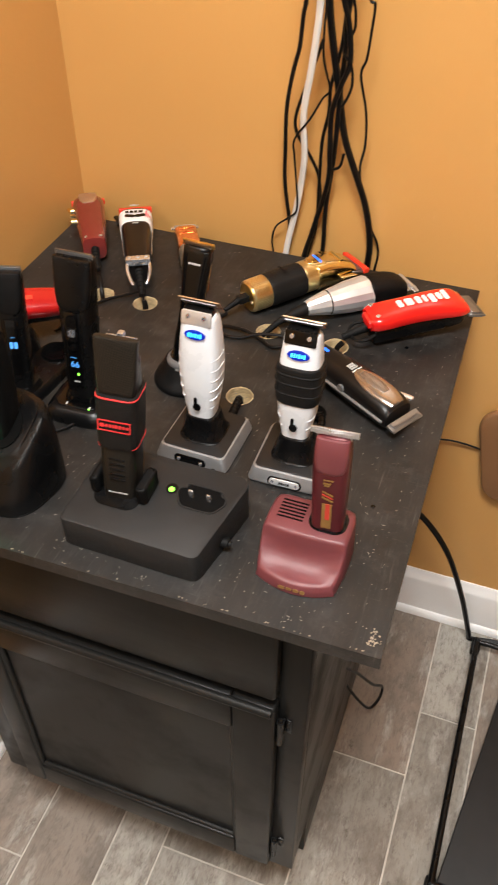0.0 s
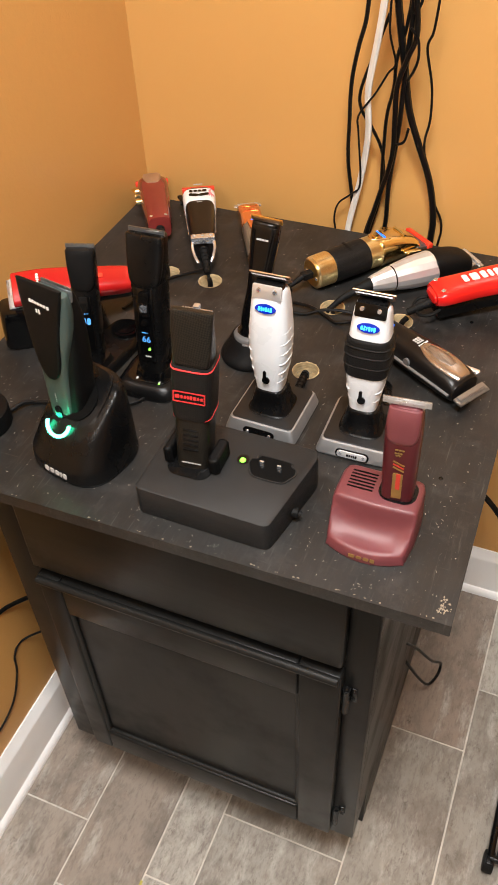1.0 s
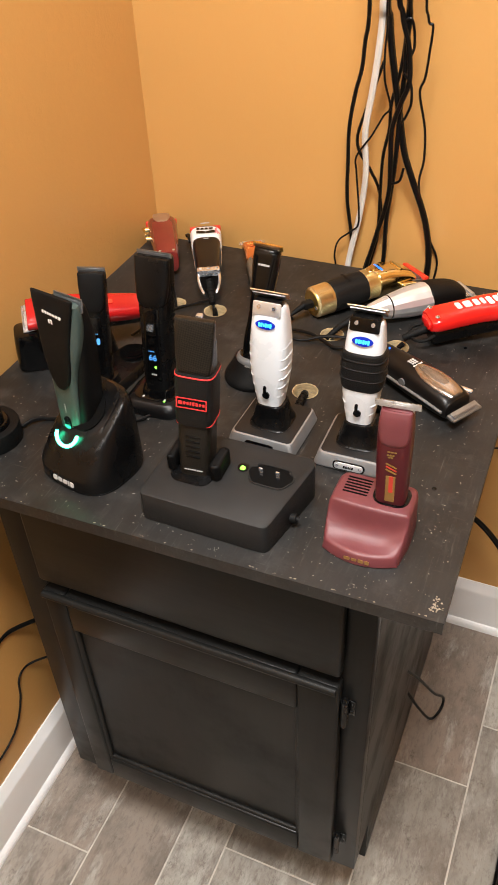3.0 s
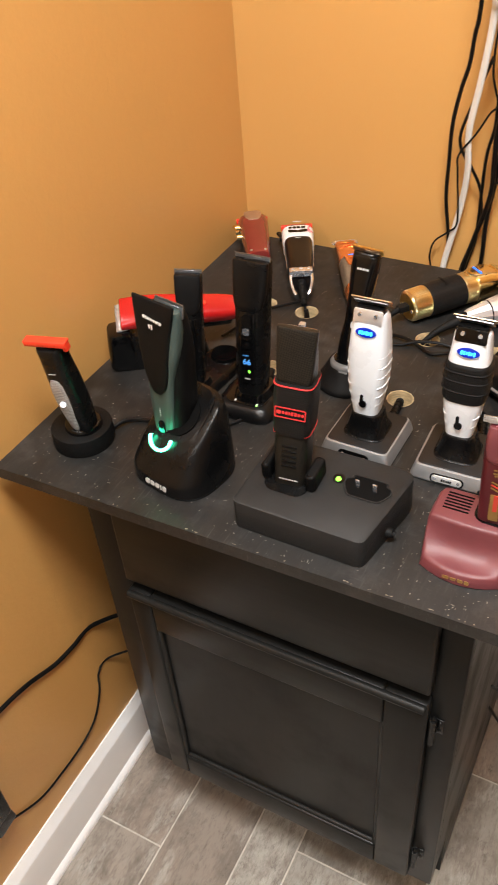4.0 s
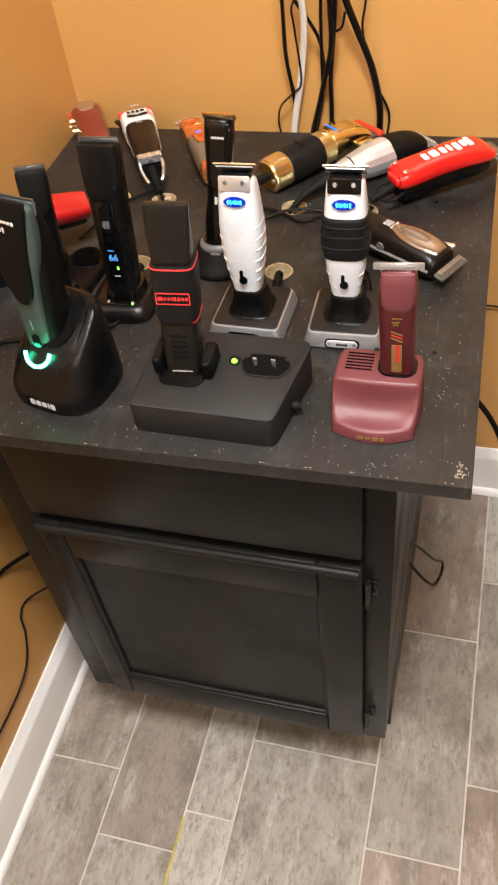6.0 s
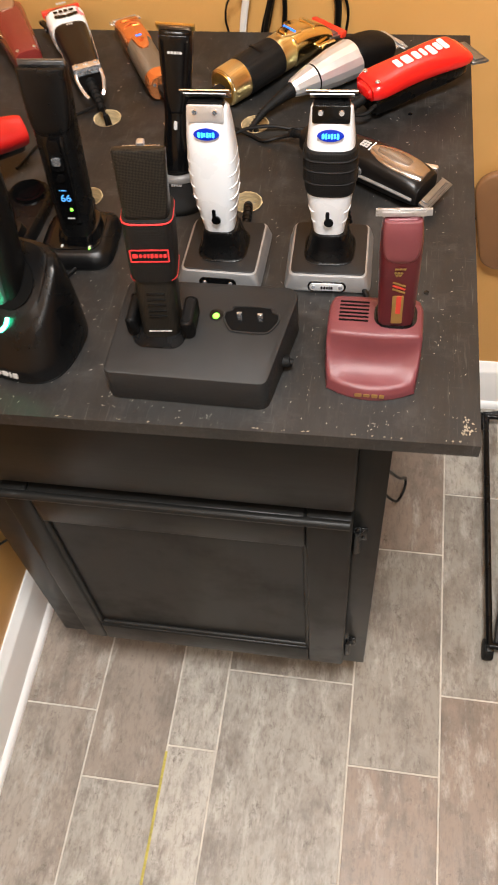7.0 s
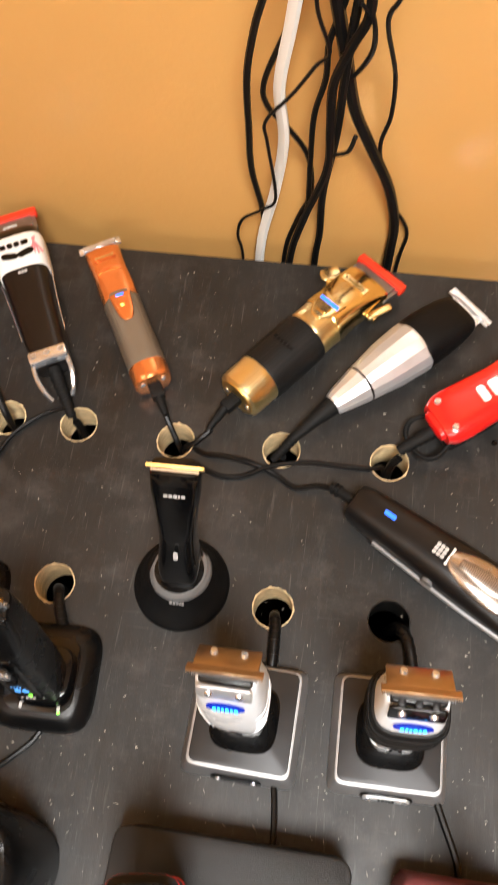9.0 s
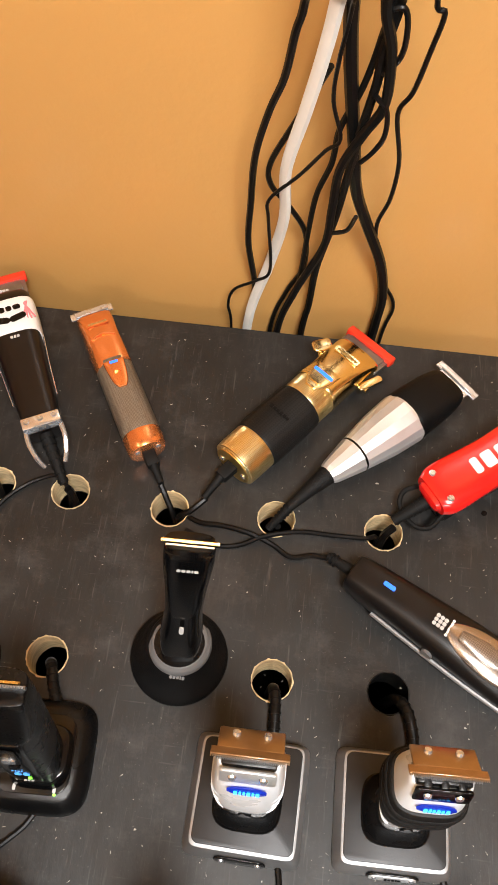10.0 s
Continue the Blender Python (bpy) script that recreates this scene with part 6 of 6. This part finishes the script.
def red_clipper():
    m = axes_at((0.4940, -0.1620, H + 0.0235), (0.1090, 0.0800, 0.0075), (0, 0, 1))
    t = thing("hair_clipper", m, "gloss red clipper with bold white lettering and black underside", "hair clipper", LYING)
    part("lid", body([(-0.004, 0.0135, 0.0075, 0, -0.0085), (0.002, 0.0185, 0.0100, 0, -0.0096), (0.014, 0.0222, 0.0112, 0, -0.0103), (0.055, 0.0208, 0.0120, 0, -0.011), (0.085, 0.0230, 0.0118, 0, -0.0105), (0.112, 0.0256, 0.0100, 0, -0.008), (0.128, 0.0225, 0.0070, 0, -0.005)], 3.0, 32, r=0.004), REDGLOSS, t, "gloss red lid")
    part("underside", body([(0.004, 0.0180, 0.0120, 0, 0.008), (0.06, 0.0175, 0.0130, 0, 0.007), (0.10, 0.0205, 0.0125, 0, 0.006), (0.122, 0.0190, 0.0100, 0, 0.006)], 3.4, 30), BLACK, t, "black lower housing")
    widths = [0.0078, 0.0078, 0.0088, 0.0062, 0.0086, 0.0128, 0.0086]
    z = 0.106
    for k, w in enumerate(widths):
        h = (0.0200, 0.0142, 0.0180, 0.0140, 0.0142, 0.0142, 0.0142)[k]
        dx = (-0.0025, 0.0, 0.0022, 0.0, 0.0, 0.0, 0.0)[k]
        zc = z - w / 2
        yy = -0.0229 + 0.0032 * max(0, (zc - 0.085) / 0.02) ** 2 + (0.0006 if zc < 0.03 else 0)
        frame_bits = [sticker(h, w * 0.80, 0.0022, 0.0007, at=(dx, yy, zc))]
        part("lettering_block", merged(*frame_bits), PAPERWHITE, t)
        z -= w + 0.0014
    for dx in (-0.0125, 0.0125):
        screw("screw", (dx, -0.0215, 0.008), 0.0030, STEEL, t)
    part("switch", box(-0.0245, -0.019, -0.004, 0.004, 0.058, 0.070, 0.001), BLACK, t)
    clipper_head(t, 0.045, 0.146, 0.006, False, -1, CHROME)
    part("hang_loop", tube([(-0.015, 0.004, 0.004), (-0.0185, 0.006, -0.010), (-0.012, 0.008, -0.019), (0.0, 0.009, -0.021), (0.012, 0.008, -0.019), (0.0185, 0.006, -0.010), (0.015, 0.004, 0.004)], 0.0022), RUBBER, t, "black hanging loop")
    strain_relief(t, 0.002, 0.034, 0.0062, 0.0040, (-0.002, 0.010))
    return t


red_clipper()


def bronze_clipper():
    m = axes_at((0.4360, -0.2280, H + 0.0195), (0.1460, -0.0860, 0.0010), (0, 0, 1))
    t = thing("hair_clipper", m, "bronze-black clipper with a polished chrome oval inset, lying on the top", "hair clipper", LYING)
    part("shell", body([(0, 0.0140, 0.0130), (0.02, 0.0162, 0.0160), (0.06, 0.0185, 0.0185), (0.10, 0.0212, 0.0190), (0.135, 0.0218, 0.0160, 0, 0.002), (0.150, 0.0205, 0.0125, 0, 0.004)], 3.0, 32), BROWNBLACK, t)
    inset = part("chrome_inset", body([(0.082, 0.0030, 0.0030, 0, -0.0172), (0.088, 0.0092, 0.0042, 0, -0.0166), (0.106, 0.0146, 0.0050, 0, -0.0156), (0.130, 0.0150, 0.0050, 0, -0.0132), (0.147, 0.0105, 0.0040, 0, -0.0104)], 2.3, 32, r=0.001), BRONZECHROME, t, "polished bronze-chrome oval")
    part("diamond_panel", body([(0.092, 0.0048, 0.0040, 0, -0.0188), (0.112, 0.0088, 0.0046, 0, -0.0172), (0.130, 0.0072, 0.0042, 0, -0.0148)], 2.3, 24, r=0.001), RIDGED, inset)
    for s in (-1, 1):
        part("side_trim", tube([(s * 0.0180, 0.004, 0.030), (s * 0.0206, 0.003, 0.070), (s * 0.0226, 0.002, 0.110), (s * 0.0222, 0.004, 0.146)], 0.0018, 8), SILVER, t)
    part("lamp", sticker(0.0034, 0.0098, 0.001, 0.0009, at=(-0.001, -0.0172, 0.0310)), BLUELED, t, "lit blue lamp")
    part("crest_mark", merged(*[sticker(0.0030, 0.0030, 0.0012, at=(0.0034 * (i - 1), -0.0198, 0.072 + 0.0034 * j)) for i in range(3) for j in range(3)]), PALEGREY, t)
    bars("name_mark", [0.002] * 6, 0.0022, 0.0005, (0, -0.0200, 0.0835), PAPERWHITE, t)
    part("side_button", rod((0.0195, -0.002, 0.080), (0.0222, -0.002, 0.080), 0.0048, n=20), GREYRING, t)
    clipper_head(t, 0.046, 0.163, 0.006, False, -1, CHROME, 0.009)
    part("cord_neck", merged(rod((0, 0, 0.002), (0, 0.004, -0.022), 0.0052, 0.0032, 14), rod((0, 0.0030, -0.014), (0, 0.0033, -0.0155), 0.0052, n=14), rod((0, 0.0036, -0.018), (0, 0.0039, -0.0195), 0.0050, n=14)), RUBBER, t)
    return t


bronze_clipper()

# ---- leads on the top ----
GL = "charging leads on the top"
Z = H + 0.003
LEADS = [
    ([(0.195, -0.183, H - 0.03), (0.196, -0.179, H - 0.002), (0.190, -0.172, H + 0.010), (0.175, -0.174, H + 0.006), (0.160, -0.182, Z), (0.147, -0.196, Z), (0.138, -0.215, Z), (0.128, -0.25, Z), (0.12, -0.28, Z)], 0.0019),
    ([(0.197, -0.180, H + 0.004), (0.200, -0.182, H - 0.006), (0.201, -0.184, H - 0.05)], 0.0034),
    ([(0.1205, -0.158, H + 0.012), (0.130, -0.172, H + 0.008), (0.136, -0.182, H - 0.006), (0.137, -0.184, H - 0.05)], 0.0032),
    ([(0.2745, -0.170, H + 0.012), (0.281, -0.180, H + 0.004), (0.288, -0.190, H - 0.010), (0.29, -0.192, H - 0.05)], 0.0026),
    ([(0.3140, -0.176, H + 0.009), (0.302, -0.187, H + 0.004), (0.291, -0.190, H - 0.008), (0.288, -0.190, H - 0.05)], 0.0027),
    ([(0.3745, -0.188, H - 0.005), (0.374, -0.186, H - 0.05)], 0.0030),
    ([(0.4690, -0.182, H + 0.006), (0.463, -0.186, H - 0.006), (0.462, -0.188, H - 0.05)], 0.0036),
    ([(0.4190, -0.2180, H + 0.0125), (0.405, -0.2150, H + 0.007), (0.388, -0.2170, Z), (0.372, -0.2080, Z), (0.352, -0.2020, Z + 0.004), (0.330, -0.1980, Z + 0.003), (0.312, -0.1960, H + 0.002), (0.298, -0.1900, H - 0.006), (0.29, -0.188, H - 0.05)], 0.0023),
    ([(0.300, -0.2040, Z), (0.325, -0.2140, Z), (0.345, -0.2120, Z), (0.365, -0.2030, Z + 0.004), (0.392, -0.1960, Z + 0.004), (0.420, -0.1940, Z), (0.445, -0.1930, H + 0.002), (0.457, -0.1870, H - 0.008), (0.46, -0.186, H - 0.05)], 0.0021),
    ([(0.388, -0.362, H + 0.004), (0.388, -0.348, H + 0.006), (0.387, -0.332, H + 0.006), (0.385, -0.320, H - 0.004), (0.383, -0.316, H - 0.05)], 0.0042),
    ([(0.490, -0.357, H + 0.004), (0.489, -0.342, H + 0.006), (0.484, -0.326, H + 0.007), (0.477, -0.317, H - 0.003), (0.473, -0.314, H - 0.05)], 0.0042),
    ([(0.228, -0.352, H + 0.006), (0.222, -0.340, H + 0.006), (0.217, -0.326, H + 0.002), (0.213, -0.320, H - 0.01), (0.212, -0.318, H - 0.05)], 0.0040),
    ([(0.228, -0.426, Z), (0.222, -0.436, Z), (0.210, -0.448, Z), (0.196, -0.462, Z), (0.19, -0.48, Z)], 0.0020),
    ([(0.400, -0.438, Z), (0.402, -0.450, Z), (0.404, -0.468, Z), (0.404, -0.478, Z)], 0.0022),
    ([(0.512, -0.434, Z), (0.519, -0.450, Z), (0.526, -0.466, Z), (0.530, -0.480, Z)], 0.0026),
    ([(0.096, -0.500, Z + 0.002), (0.103, -0.485, Z + 0.003), (0.115, -0.474, Z), (0.135, -0.470, Z), (0.155, -0.474, Z), (0.17, -0.480, Z)], 0.0028),
]
def ribbed_lead(pts, r):
    """A lead with moulded rings round its strain relief."""
    line = [Vector(q) for q in spline(pts, 6)]
    rings = [rod(p - (q - p) * 0.22, p + (q - p) * 0.22, r + 0.0007, n=12) for p, q in zip(line[1:-8:2], line[2:-7:2])]
    return part("charging_lead", merged(tube(pts, r, 10, 6), *rings), CORD)


for pts, r in LEADS:
    if r > 0.0038:
        tagged(ribbed_lead(pts, r), "ribbed black charging lead leaving a drilled hole", "cable", GL)
    else:
        cord(pts, r, CORD, "thin black charging lead on the black top", GL, "charging_lead")

# ---- floor tiles ----
COLUMNS = [(X0 - 0.02, 0.128, -0.650), (0.128, 0.255, -0.753), (0.255, 0.334, -0.690), (0.334, 0.540, -0.557), (0.540, 0.680, -0.684), (0.680, 0.781, -0.180), (0.781, 0.987, -0.308), (0.987, 1.127, -0.05), (1.127, 1.229, -0.22), (1.229, 1.435, -0.13)]
LEN, JOINT = 0.378, 0.0030
shared = {}


def plank_mesh(w, d):
    key = (round(w, 4), round(d, 4))
    if key not in shared:
        bm = box(-w / 2, w / 2, -d / 2, d / 2, -0.008, 0, 0)
        bmesh.ops.bevel(bm, geom=[e for e in bm.edges if all(v.co.z > -0.001 for v in e.verts)], offset=0.0008, segments=1, affect="EDGES")
        me = bpy.data.meshes.new("tile")
        bm.to_mesh(me)
        bm.free()
        me.materials.append(TILE)
        shared[key] = me
    return shared[key]


for a, b, yj in COLUMNS:
    top = yj + LEN * math.ceil((Y0 + 0.02 - yj) / LEN)
    while top > -1.79:
        t1, t0 = min(top, Y0 + 0.02), max(top - LEN, -1.82)
        if t1 - t0 > 0.02:
            w, d = b - a - JOINT, t1 - t0 - JOINT
            ob = new("tile", plank_mesh(w, d))
            ob.location = ((a + b) / 2, (t0 + t1) / 2, 0)
            ob.parent = floor
        top -= LEN
rest = []
for x0, x1, y0, y1 in ((X0, 1.435, YF, -1.82), (1.435, XR, YF, Y0)):
    nx, ny = round((x1 - x0) / 0.2), round((y1 - y0) / LEN)
    for i in range(nx):
        for j in range(ny):
            ax, bx = x0 + (x1 - x0) * i / nx, x0 + (x1 - x0) * (i + 1) / nx
            ay, by = y0 + (y1 - y0) * j / ny, y0 + (y1 - y0) * (j + 1) / ny
            rest.append(box(ax + 0.002, bx - 0.002, ay + 0.002, by - 0.002, -0.008, 0, 0))
tagged(part("tile_field", merged(*rest), TILE, floor), kind="stuff")

part("chalk_strip", box(0.2535, 0.2575, -0.95, -0.70, -0.0010, 0.0004, 0), YELLOW, floor, "thin yellow strip along a joint")
